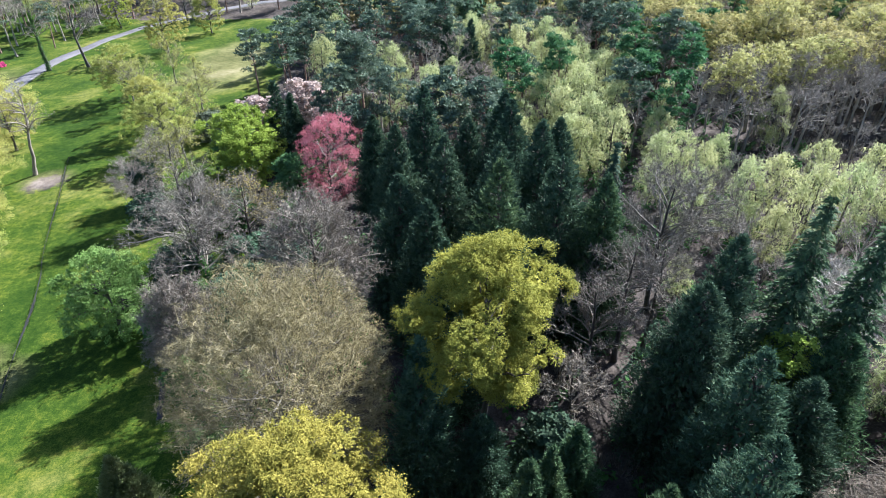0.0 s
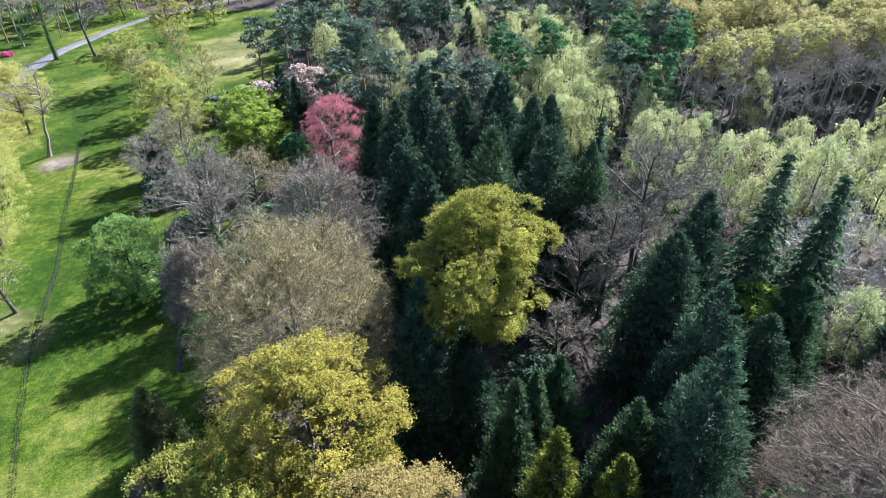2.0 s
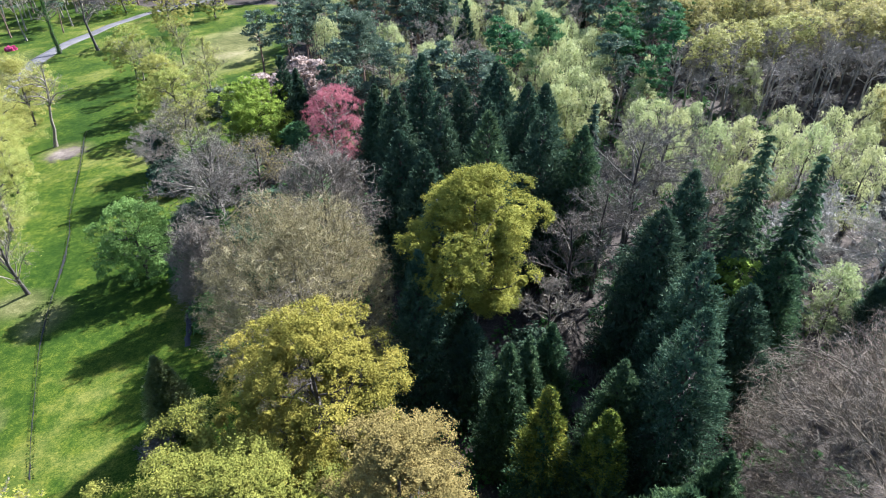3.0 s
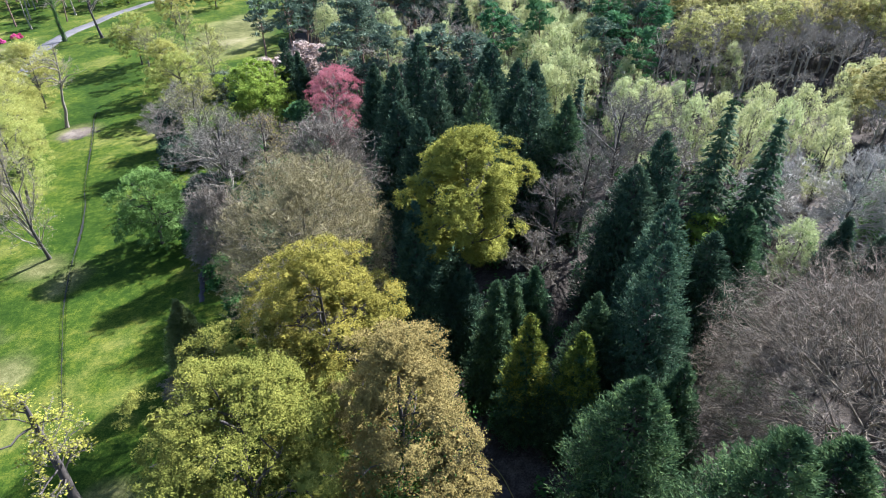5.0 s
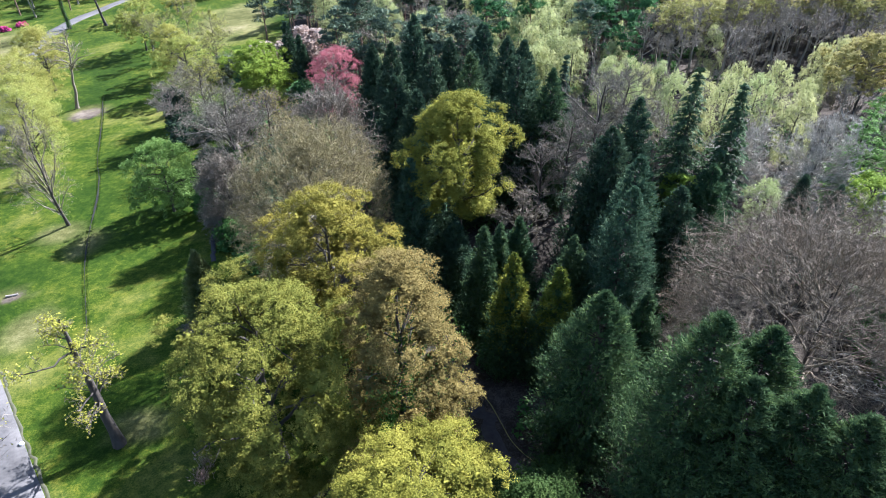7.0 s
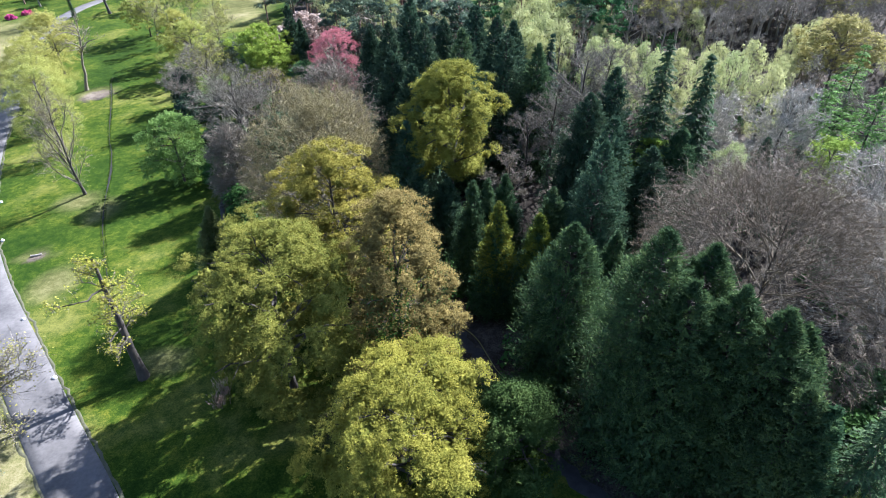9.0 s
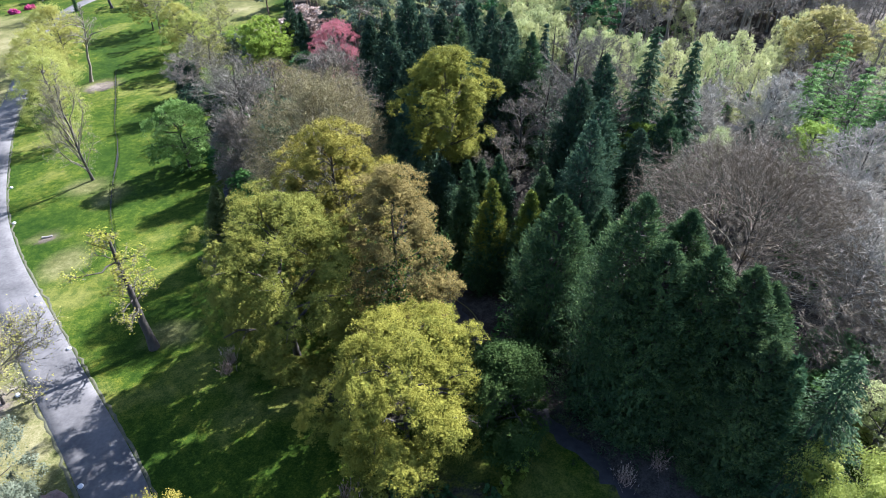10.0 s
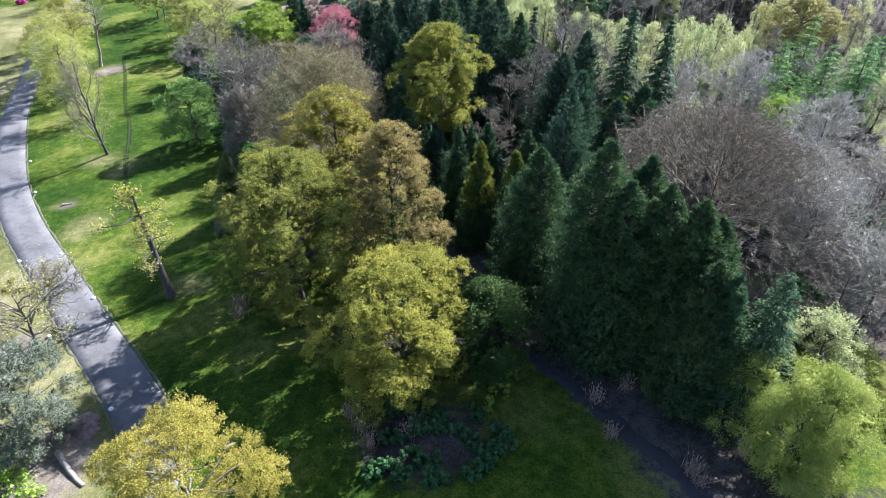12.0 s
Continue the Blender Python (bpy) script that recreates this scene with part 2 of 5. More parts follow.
def skeleton(rng, h, r, base, limbs, subs, twigs, spread=0.35, thick=0.017, lean=(0, 0), droop=0.0, fine=4, lump=0.12, limb=0.024):
    """Trunk, limbs, branches and twigs that fill a crown: the paths of each order with their radii."""
    top = np.array([lean[0], lean[1], h * 0.86])
    trunk = bent(rng, np.zeros((1, 3)), top[None], 9, 0, 0.02)
    tr = h * thick * np.linspace(1.0, 0.25, 9)[None]
    tr[:, 0] *= 1.35
    d = sphere_dirs(rng, limbs)
    d[:, 2] = np.abs(d[:, 2]) * 1.3 - 0.35
    d = unit(d)
    f = lumpy(rng, d, lump)
    zc = h * (base + (1 - base) * 0.45)
    up = np.where(d[:, 2] > 0, h - zc, zc - h * base)
    tips = np.stack([d[:, 0] * r, d[:, 1] * r, d[:, 2] * up], 1) * f[:, None] * rng.uniform(0.72, 1.0, limbs)[:, None]
    tips = tips + np.array([lean[0] * 0.8, lean[1] * 0.8, zc])
    ta = np.clip((tips[:, 2] - spread * np.hypot(tips[:, 0], tips[:, 1]) * 1.4) / (h * 0.86), base * 0.55, 0.93)
    a = np.stack([np.interp(ta, np.linspace(0, 1, 9), trunk[0, :, i]) for i in range(3)], 1)
    lim = bent(rng, a, tips, 6, 0.10 - droop, 0.07)
    ll = np.linalg.norm(tips - a, axis=1)
    lr = np.clip(ll * limb, 0.03, h * thick * 0.6)[:, None] * np.linspace(1, 0.3, 6)[None]
    sp, sd, st = pick(rng, lim, subs, 0.25, 1.0)
    sl = np.repeat(ll, subs) * rng.uniform(0.22, 0.48, len(sp)) * (1.15 - 0.5 * st)
    out = unit(sp - np.array([0, 0, zc * 0.8]))
    se = sp + unit(sd * 0.55 + sphere_dirs(rng, len(sp)) * 0.75 + out * 0.45 + np.array([0, 0, 0.22 - droop])) * sl[:, None]
    sub = bent(rng, sp, se, 4, 0.05 - droop, 0.08)
    sr = np.clip(sl * 0.014, 0.012, 0.08)[:, None] * np.linspace(1, 0.4, 4)[None]
    tp, td, tt = pick(rng, sub, max(twigs, 1), 0.15, 1.0)
    tl = np.repeat(sl, max(twigs, 1)) * rng.uniform(0.3, 0.65, len(tp))
    te = tp + unit(td * 0.6 + sphere_dirs(rng, len(tp)) * 0.8 + np.array([0, 0, 0.25 - 2 * droop])) * tl[:, None]
    tw = np.stack([tp, te], 1)
    fp, fd, _ = pick(rng, tw, fine, 0.1, 1.0)
    fl = np.repeat(tl, fine) * rng.uniform(0.35, 0.8, len(fp))
    fe = fp + unit(fd * 0.5 + sphere_dirs(rng, len(fp)) * 0.9 + np.array([0, 0, 0.15 - 2 * droop])) * fl[:, None]
    return (trunk, tr), (lim, lr), (sub, sr), (tp, te), (fp, fe)


def blades(rng, a, b, width):
    """Fine twigs as slim three-cornered slivers from a to b."""
    d = unit(b - a)
    u = unit(np.cross(d, rng.normal(size=d.shape)))
    v = np.stack([a + u * width, a - u * width, b], 1).reshape(-1, 3)
    return v, np.arange(len(v)).reshape(-1, 3)


def tris(q):
    return np.concatenate([q[:, [0, 1, 2]], q[:, [0, 2, 3]]])


BARE_LABEL = "bare tree with a haze of fine leafless twigs"


def bare_tree(x, y, h, r, label=BARE_LABEL, mat=None, seed=0, limbs=26, subs=9, twigs=8, base=0.25, droop=0.0, buds=0.0, bud_mat=None, lean=(0, 0),
              fine=3, group="bare trees in the wood", name="bare_tree", trunk_mat=None, lump=0.12, thick=0.017, ivy=0.0, spread=0.35, bud_size=0.16, width=0.02, far=False, shell=0, limb=0.018, wild=1.2, inset=1.0, dome=False, reach_scale=1.0):
    """A leafless tree: trunk, single limbs with their branches, and a crown of fine twigs, some in bud."""
    rng = np.random.default_rng(1000 + seed)
    mat = mat or M_TWIG
    root = thing(name, x, y, label, "tree", group, rng.uniform(0, 360), 0.15)
    tk, li, su, tw, fi = skeleton(rng, h * inset, r * inset, base, limbs, subs, twigs, spread, thick, lean, droop, fine, lump, limb)
    bole = tubes(*tk, 6 if far else 8)
    wood = trunk_mat or mat
    if far:
        part_of("trunk", mesh("trunk", *joined([bole, tubes(li[0][:, ::2], li[1][:, ::2], 3), tubes(su[0][:, ::3], su[1][:, ::3], 3)]), wood, True), root)
    else:
        part_of("trunk", mesh("trunk", *bole, trunk_mat or M_BARK, True), root)
        for i in range(limbs):
            j = slice(i * subs, (i + 1) * subs)
            part_of("limb", mesh("limb", *joined([tubes(li[0][i:i + 1], li[1][i:i + 1], 5), tubes(su[0][j][:, [0, 1, 3]], su[1][j][:, [0, 1, 3]], 3)]), wood, True), root)
    twigs_all = [blades(rng, *tw, width * 1.3), blades(rng, *fi, width)]
    if shell:
        per = 22
        sprigs = shell // per
        d = sphere_dirs(rng, sprigs)
        d[:, 2] = np.abs(d[:, 2]) * 1.1 - 0.1
        z0 = h * base
        q = np.stack([d[:, 0] * r, d[:, 1] * r, z0 + np.maximum(d[:, 2], 0) * (h - z0) + np.minimum(d[:, 2], 0) * z0], 1)
        if dome:
            u = 1 - rng.uniform(0, 1, sprigs) ** 1.5
            w = r * np.where(u < 0.38, 0.7 + 0.79 * u, np.sqrt(np.clip(1 - np.abs((u - 0.38) / 0.62) ** 2.9, 0, 1)))
            e = unit(d[:, :2])
            q = np.stack([e[:, 0] * w, e[:, 1] * w, np.maximum(h * u, 0.6)], 1)
        mid = np.array([lean[0] * 0.5, lean[1] * 0.5, z0 + (h - z0) * 0.35])
        q = mid + (q - mid) * (lumpy(rng, unit(q - mid), lump) * rng.uniform(0.80, 1.0, sprigs))[:, None]
        if dome:
            clump = sphere_dirs(rng, 110)
            near = np.max(unit(q - mid) @ clump.T, axis=1)
            q = mid + (q - mid) * np.clip(1.04 - 3.2 * (1 - near), 0.8, 1.04)[:, None]
        ways = unit(unit(q - mid) * np.array([1, 1, 0.7]) + rng.normal(size=q.shape) * 0.28 * wild)
        reach = rng.uniform(0.9, 1.7, sprigs) * reach_scale
        foot = q - ways * reach[:, None]
        back = foot - unit(unit(foot - mid * np.array([1, 1, 0.6])) + rng.normal(size=q.shape) * 0.3) * (rng.uniform(0.8, 2.2, sprigs) * reach_scale)[:, None]
        twigs_all += [blades(rng, back, foot + ways * 0.3, width * 1.9), blades(rng, foot, q, width * 1.5)]
        i = np.repeat(np.arange(sprigs), per)
        s0 = rng.uniform(0.0, 0.75, len(i))
        start = foot[i] + (q - foot)[i] * s0[:, None]
        go = unit(ways[i] + rng.normal(size=(len(i), 3)) * np.array([0.55, 0.55, 0.4]))
        end = start + go * (reach[i] * rng.uniform(0.25, 0.65, len(i)))[:, None]
        twigs_all.append(blades(rng, start, end, width))
        fi = (np.concatenate([fi[0], start]), np.concatenate([fi[1], end]))
    part_of("crown", mesh("crown", *joined(twigs_all), mat), root)
    if buds:
        p = np.concatenate([fi[1], 0.5 * (fi[0] + fi[1])])
        p = p[rng.uniform(size=len(p)) < buds]
        p = p + rng.normal(size=p.shape) * 0.18
        part_of("foliage", mesh("foliage", *leaves(rng, p, np.tile([0, 0, 1.0], (len(p), 1)), bud_size), bud_mat or M_BUD), root)
    if ivy:
        ivy_on(root, rng, tk, h * ivy)
    return root


def ivy_on(root, rng, tk, height, wide=0.4, dense=260):
    path = tk[0][0]
    n = int(height * dense)
    z = rng.uniform(0.2, height, n)
    c = np.stack([np.interp(z, path[:, 2], path[:, 0]), np.interp(z, path[:, 2], path[:, 1]), z], 1)
    a = rng.uniform(0, 6.283, n)
    o = np.stack([np.cos(a), np.sin(a), 0 * a], 1)
    rad = np.interp(z, path[:, 2], tk[1][0]) + rng.uniform(0.02, wide, n)
    trunk = next(k for k in root.children if k.name.startswith("trunk"))
    part_of("ivy", mesh("ivy", *leaves(rng, c + o * rad[:, None], o, 0.15), M_IVY), trunk, "dark green climbing ivy")


def crown_tufts(rng, h, r, base, tufts, lobes, lean=(0, 0), shape=1.0):
    """Centres and outward directions of leaf tufts: they cover a heap of rounded lobes with hollows between."""
    big = rng.uniform(0.75, 1.45, lobes) * r * min(0.34, 1.75 / math.sqrt(lobes))
    u = (np.arange(lobes) + rng.uniform(0, 1, lobes)) / lobes
    k = np.where(u < 0.4, (0.4 - u) / 0.55, (u - 0.4) / 0.62)
    prof = np.clip(1 - k ** (2.6 / shape), 0, 1) ** 0.5
    an = np.arange(lobes) * 2.399 + rng.uniform(-0.6, 0.6, lobes)
    sway = rng.uniform(0, 6.28, 3)
    prof = prof * (1 + 0.16 * np.sin(2 * an + sway[0]) + 0.13 * np.sin(3 * an + 4 * u + sway[1]) + 0.10 * np.sin(5 * an - 7 * u + sway[2]))
    ra = np.maximum(r * prof - big * 0.9, 0) * rng.uniform(0.62, 1.12, lobes)
    z = h * base + big * 0.6 + u * (h * (1 - base) - big * 1.5)
    c = np.stack([np.cos(an) * ra, np.sin(an) * ra, z], 1)
    d = unit(np.stack([np.cos(an) * prof, np.sin(an) * prof, (u - 0.4) * 1.6], 1))
    i = rng.choice(lobes, tufts, p=big ** 2 / np.sum(big ** 2))
    o = unit(sphere_dirs(rng, tufts) + d[i] * 0.7 + np.array([0, 0, 0.4]))
    p = c[i] + o * (big[i] * rng.uniform(0.72, 1.06, tufts))[:, None] * np.array([1, 1, 0.9])
    core = rng.uniform(size=tufts) < 0.12
    v = rng.uniform(0.04, 0.9, tufts)
    q = np.sqrt(np.clip(1 - np.where(v < 0.4, (0.4 - v) / 0.55, (v - 0.4) / 0.62) ** 2.4, 0, 1)) * r * 0.75 * np.sqrt(rng.uniform(0, 1, tufts))
    w = rng.uniform(0, 6.283, tufts)
    p = np.where(core[:, None], np.stack([np.cos(w) * q, np.sin(w) * q, h * (base + (1 - base) * v)], 1), p)
    m = int(tufts * 6)
    j = rng.choice(lobes, m, p=big ** 2 / np.sum(big ** 2))
    heart = c[j] * np.array([0.9, 0.9, 0.97]) + sphere_dirs(rng, m) * (big[j] * rng.uniform(0, 0.55, m))[:, None]
    p = p + np.array([lean[0], lean[1], 0]) * (p[:, 2:3] / h)
    heart = heart + np.array([lean[0], lean[1], 0]) * (heart[:, 2:3] / h)
    return p, o, core, heart


def broadleaf_tree(x, y, h, r, mat, label, seed=0, base=0.2, tufts=600, per=52, size=0.19, group="", name="broadleaf_tree", lean=(0, 0), shape=1.0,
                   hang=0.0, ivy=0.0, twig_mat=None, thick=0.017, tuft=0.5, lobes=24, far=False, weep=0.0, haze=False, heart=0.0):
    """A tree in leaf: trunk, limbs and a crown of lobes made of many small leaf tufts."""
    rng = np.random.default_rng(2000 + seed)
    root = thing(name, x, y, label, "tree", group, rng.uniform(0, 360), 0.15)
    nl, ns = (14, 4) if haze else (9, 2) if far else (18, 6)
    tk, li, su, tw, fi = skeleton(rng, h * 0.95, r * 0.9, base * 0.6 if haze else base, nl, ns, 3 if haze else 1, 0.35, thick, lean)
    if far:
        part_of("trunk", mesh("trunk", *joined([tubes(tk[0][:, ::2], tk[1][:, ::2], 5), tubes(li[0][:, ::2], li[1][:, ::2], 3)]), M_TWIG if haze else M_BARK, True), root)
        if haze:
            part_of("branchwork", mesh("branchwork", *joined([blades(rng, *tw, 0.045), blades(rng, *fi, 0.035)]), M_PINKTWIG), root)
    else:
        part_of("trunk", mesh("trunk", *tubes(*tk, 8), M_BARK, True), root)
        for i in range(nl):
            j = slice(i * ns, (i + 1) * ns)
            part_of("limb", mesh("limb", *joined([tubes(li[0][i:i + 1], li[1][i:i + 1], 5), tubes(su[0][j][:, [0, 1, 3]], su[1][j][:, [0, 1, 3]], 3)]), twig_mat or M_BARK, True), root)
    c, d, core, inner = crown_tufts(rng, h, r, base, tufts, lobes, lean, shape)
    n = tufts * per
    ci = np.repeat(np.arange(tufts), per)
    o = unit(sphere_dirs(rng, n) + d[ci] * 0.5 + np.array([0, 0, 0.3]))
    wide = tuft * rng.uniform(0.5, 1.5, (tufts, 1)) * rng.uniform(0.6, 1.4, (tufts, 3)) * np.array([1, 1, 0.6])
    pos = c[ci] + wide[ci] * (np.clip(rng.normal(size=(n, 3)), -1.7, 1.7) * 0.5 + d[ci] * 0.2) - np.array([0, 0, 1.0]) * (hang * rng.uniform(0, 1, n) ** 2)[:, None]
    pos[:, 2] = np.maximum(pos[:, 2], 0.25)
    size = size * (1 + 0.2 * core[ci])
    if weep:
        leaf = slivers(rng, pos, o * 0.6 + np.array([0, 0, 0.75]), size * 1.5, 0.34, o * 0.5 - np.array([0, 0, weep]) + 0.25 * rng.normal(size=(n, 3)))
    else:
        leaf = leaves(rng, pos, o * 0.6 + np.array([0, 0, 0.75]), size)
    if heart:
        inner[:, 2] = np.maximum(inner[:, 2], 0.4)
        leaf = joined([leaf, leaves(rng, inner, np.tile([0, 0, 1.0], (len(inner), 1)), heart)])
    part_of("crown", mesh("crown", *leaf, mat), root)
    if ivy:
        ivy_on(root, rng, tk, h * ivy, r * 0.98, 620)
    return root


def conifer_tree(x, y, h, r, mat, label, seed=0, branches=620, sprays=30, size=0.3, belly=0.16, group="dense conifers in the dark stand", name="conifer_tree", rough=0.13, tip=1.0, foot=0.03,
                 lean=(0, 0), slim=0.34, tips=None, column=0.0):
    """A dense evergreen, conical or columnar: branches rise from the trunk, each ending in a plume of sprays, round a dark heart."""
    rng = np.random.default_rng(3000 + seed)
    root = thing(name, x, y, label, "conifer", group, rng.uniform(0, 360), 0.15)
    trunk = bent(rng, np.zeros((1, 3)), np.array([[lean[0] * 0.9, lean[1] * 0.9, h * 0.9]]), 8, 0, 0.006)

    def profile(u):
        v = np.clip((u - belly) / (1 - belly), 0, 1)
        cone = (1 - v) ** (0.66 * tip)
        post = np.clip(1 - v ** 2.3, 0, 1) ** 0.85
        return np.where(u < belly, 0.86 + 0.14 * u / belly, cone * (1 - column) + post * column)

    u = 1 - np.sqrt(rng.uniform(0, 1, branches))
    u = np.where(rng.uniform(size=branches) < 0.34 + 0.3 * column, rng.uniform(0.45, 1.0, branches), u)
    u = foot + (1 - foot) * u
    a = rng.uniform(0, 6.283, branches)
    ph = rng.uniform(0, 6.28, 4)
    lob = 1 + rough * 0.6 * (np.sin(a * 3 + u * 6 + ph[0]) + np.sin(a * 5 - u * 13 + ph[1]) * 0.7) + rng.normal(size=branches) * rough * 0.55
    rr = np.maximum(r * profile(u) * lob, 0.10)
    o = np.stack([np.cos(a), np.sin(a), 0 * a], 1)
    z = u * h
    axis = np.stack([lean[0] * u, lean[1] * u, 0 * u], 1)
    start = axis + np.stack([0 * z, 0 * z, np.maximum(z - rr * 0.45, 0.1)], 1)
    end = axis + np.stack([0 * z, 0 * z, z], 1) + o * rr[:, None]
    tv, tq = tubes(trunk, h * 0.013 * np.linspace(1.2, 0.12, 8)[None], 7)
    part_of("trunk", mesh("trunk", *joined([(tv, tris(tq)), blades(rng, start, end, 0.05)]), M_BARK), root)
    br = np.stack([start, 0.5 * (start + end) - np.array([0, 0, 0.05]), end], 1)
    p, bd, t = pick(rng, br, sprays, 0.55, 1.05)
    n = len(p)
    bo = np.repeat(o, sprays, 0)
    fan = unit(bd * 0.6 + bo * 0.3 + rng.normal(size=(n, 3)) * 0.5 + np.array([0, 0, 0.5]))
    scale = np.repeat(np.clip(rr / r * 1.2, 0.45, 1.0), sprays)
    p = p + rng.normal(size=(n, 3)) * (0.20 * scale)[:, None]
    verts, faces = slivers(rng, p, bo + np.array([0, 0, 0.5]), size, slim, fan)
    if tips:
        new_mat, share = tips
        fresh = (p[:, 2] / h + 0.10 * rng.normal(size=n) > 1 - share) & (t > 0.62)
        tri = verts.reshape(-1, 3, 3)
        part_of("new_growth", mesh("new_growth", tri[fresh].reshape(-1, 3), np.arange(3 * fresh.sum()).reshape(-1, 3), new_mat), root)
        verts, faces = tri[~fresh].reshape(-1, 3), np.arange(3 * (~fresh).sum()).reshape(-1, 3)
    k = int(branches * 6)
    v = foot + (0.96 - foot) * (1 - np.sqrt(rng.uniform(0, 1, k)))
    b = rng.uniform(0, 6.283, k)
    w = r * profile(v) * rng.uniform(0.3, 0.72, k) * (1 + rough * 0.6 * (np.sin(b * 3 + v * 6 + ph[0]) + np.sin(b * 5 - v * 13 + ph[1]) * 0.7))
    q = np.stack([np.cos(b) * w + lean[0] * v, np.sin(b) * w + lean[1] * v, v * h - 0.2], 1)
    bo = np.stack([np.cos(b), np.sin(b), 0 * b + 0.2], 1)
    heart = slivers(rng, q, bo, 0.05 * r + 0.36, 0.5, np.array([0, 0, 1.0]) + 0.4 * rng.normal(size=(k, 3)))
    part_of("crown", mesh("crown", *joined([(verts, faces), heart]), mat), root)
    return root


def fir_tree(x, y, h, r, mat, label, seed=0, group="open firs at the wood's edge", name="fir_tree", step=0.62, droop=0.28, per=60, size=0.45, foot=0.1):
    """An open fir: whorls of drooping boughs with flat sprays, gaps between the tiers."""
    rng = np.random.default_rng(4000 + seed)
    root = thing(name, x, y, label, "conifer", group, rng.uniform(0, 360), 0.15)
    trunk = bent(rng, np.zeros((1, 3)), np.array([[0, 0, h * 0.985]]), 8, 0, 0.006)
    zs = np.arange(h * foot, h * 0.99, step)
    a, b = [], []
    for z in zs:
        f = 1 - z / h
        n = 4 + int(4 * f + rng.uniform(0, 1.5))
        ln = r * (f ** 0.8) * rng.uniform(0.65, 1.15, n) + 0.15
        an = rng.uniform(0, 6.283) + np.arange(n) * 6.283 / n + rng.normal(size=n) * 0.2
        o = np.stack([np.cos(an), np.sin(an)], 1)
        a.append(np.stack([0 * an, 0 * an, 0 * an + z + rng.normal(size=n) * 0.15], 1))
        b.append(np.concatenate([o * ln[:, None], (z - droop * ln * rng.uniform(0.5, 1.4, n))[:, None]], 1))
    a, b = np.concatenate(a), np.concatenate(b)
    br = bent(rng, a, b, 4, 0.07, 0.02)
    ln = np.linalg.norm(b - a, axis=1)
    bole = tubes(trunk, h * 0.012 * np.linspace(1.2, 0.1, 8)[None], 7)
    part_of("trunk", mesh("trunk", *joined([bole, tubes(br, np.clip(ln * 0.014, 0.01, 0.06)[:, None] * np.linspace(1, 0.4, 4)[None], 3)]), M_BARK, True), root)
    p, bd, t = pick(rng, br, per, 0.18, 1.03)
    some = rng.uniform(size=len(p)) < np.clip(np.repeat(ln, per) / r * 1.6, 0.3, 1)
    p, bd, t = p[some], bd[some], t[some]
    side = unit(np.cross(bd, [0, 0, 1.0])) * rng.choice([-1, 1], len(p))[:, None]
    fan = unit(bd * 0.8 + side * 0.7 + np.array([0, 0, -0.15]) + 0.25 * rng.normal(size=p.shape))
    p = p + side * (0.28 * rng.uniform(0.2, 1.4, len(p)))[:, None] - np.array([0, 0, 1.0]) * rng.uniform(0, 0.25, len(p))[:, None]
    verts, faces = slivers(rng, p, np.tile([0, 0, 2.2], (len(p), 1)), size, 0.5, fan)
    part_of("crown", mesh("crown", verts, faces, mat), root)
    return root


def pine_tree(x, y, h, r, label, seed=0, mat=None, group="tall pines in the far wood", name="pine_tree", base=0.5, clumps=46, per=90, size=0.46):
    """A pine: long bare trunk, twisted limbs and flat cushions of needles."""
    rng = np.random.default_rng(5000 + seed)
    root = thing(name, x, y, label, "tree", group, rng.uniform(0, 360), 0.15)
    trunk = bent(rng, np.zeros((1, 3)), np.array([[rng.normal() * 0.4, rng.normal() * 0.4, h * 0.93]]), 7, 0, 0.015)
    u = rng.uniform(0, 1, clumps) ** 0.75
    z = h * (base + (1 - base) * u) - 0.3
    prof = np.sqrt(np.clip(1 - (1.25 * u - 0.35) ** 2, 0.08, 1))
    an = rng.uniform(0, 6.283, clumps)
    rr = r * prof * rng.uniform(0.25, 1.0, clumps)
    c = np.stack([np.cos(an) * rr, np.sin(an) * rr, z], 1)
    st = np.stack([0 * z, 0 * z, np.clip(z - rr * 0.5, h * base * 0.9, h * 0.9)], 1)
    bole = tubes(trunk, h * 0.014 * np.linspace(1.2, 0.3, 7)[None], 6)
    arms = tubes(bent(rng, st, c, 3, 0.05, 0.06), np.full((clumps, 3), 0.05) * np.linspace(1.2, 0.5, 3)[None], 3)
    part_of("trunk", mesh("trunk", *joined([bole, arms]), M_PINEBARK, True), root)
    n = clumps * per
    ci = np.repeat(np.arange(clumps), per)
    o = sphere_dirs(rng, n)
    o[:, 2] = np.abs(o[:, 2])
    cs = rng.uniform(0.7, 1.35, clumps) * r * 0.28
    pos = c[ci] + o * (cs[ci] * rng.uniform(0.5, 1.05, n))[:, None] * np.array([1, 1, 0.55])
    part_of("crown", mesh("crown", *slivers(rng, pos, o + np.array([0, 0, 0.3]), size, 0.5, o + 0.5 * rng.normal(size=(n, 3))), mat or M_PINE), root)
    return root


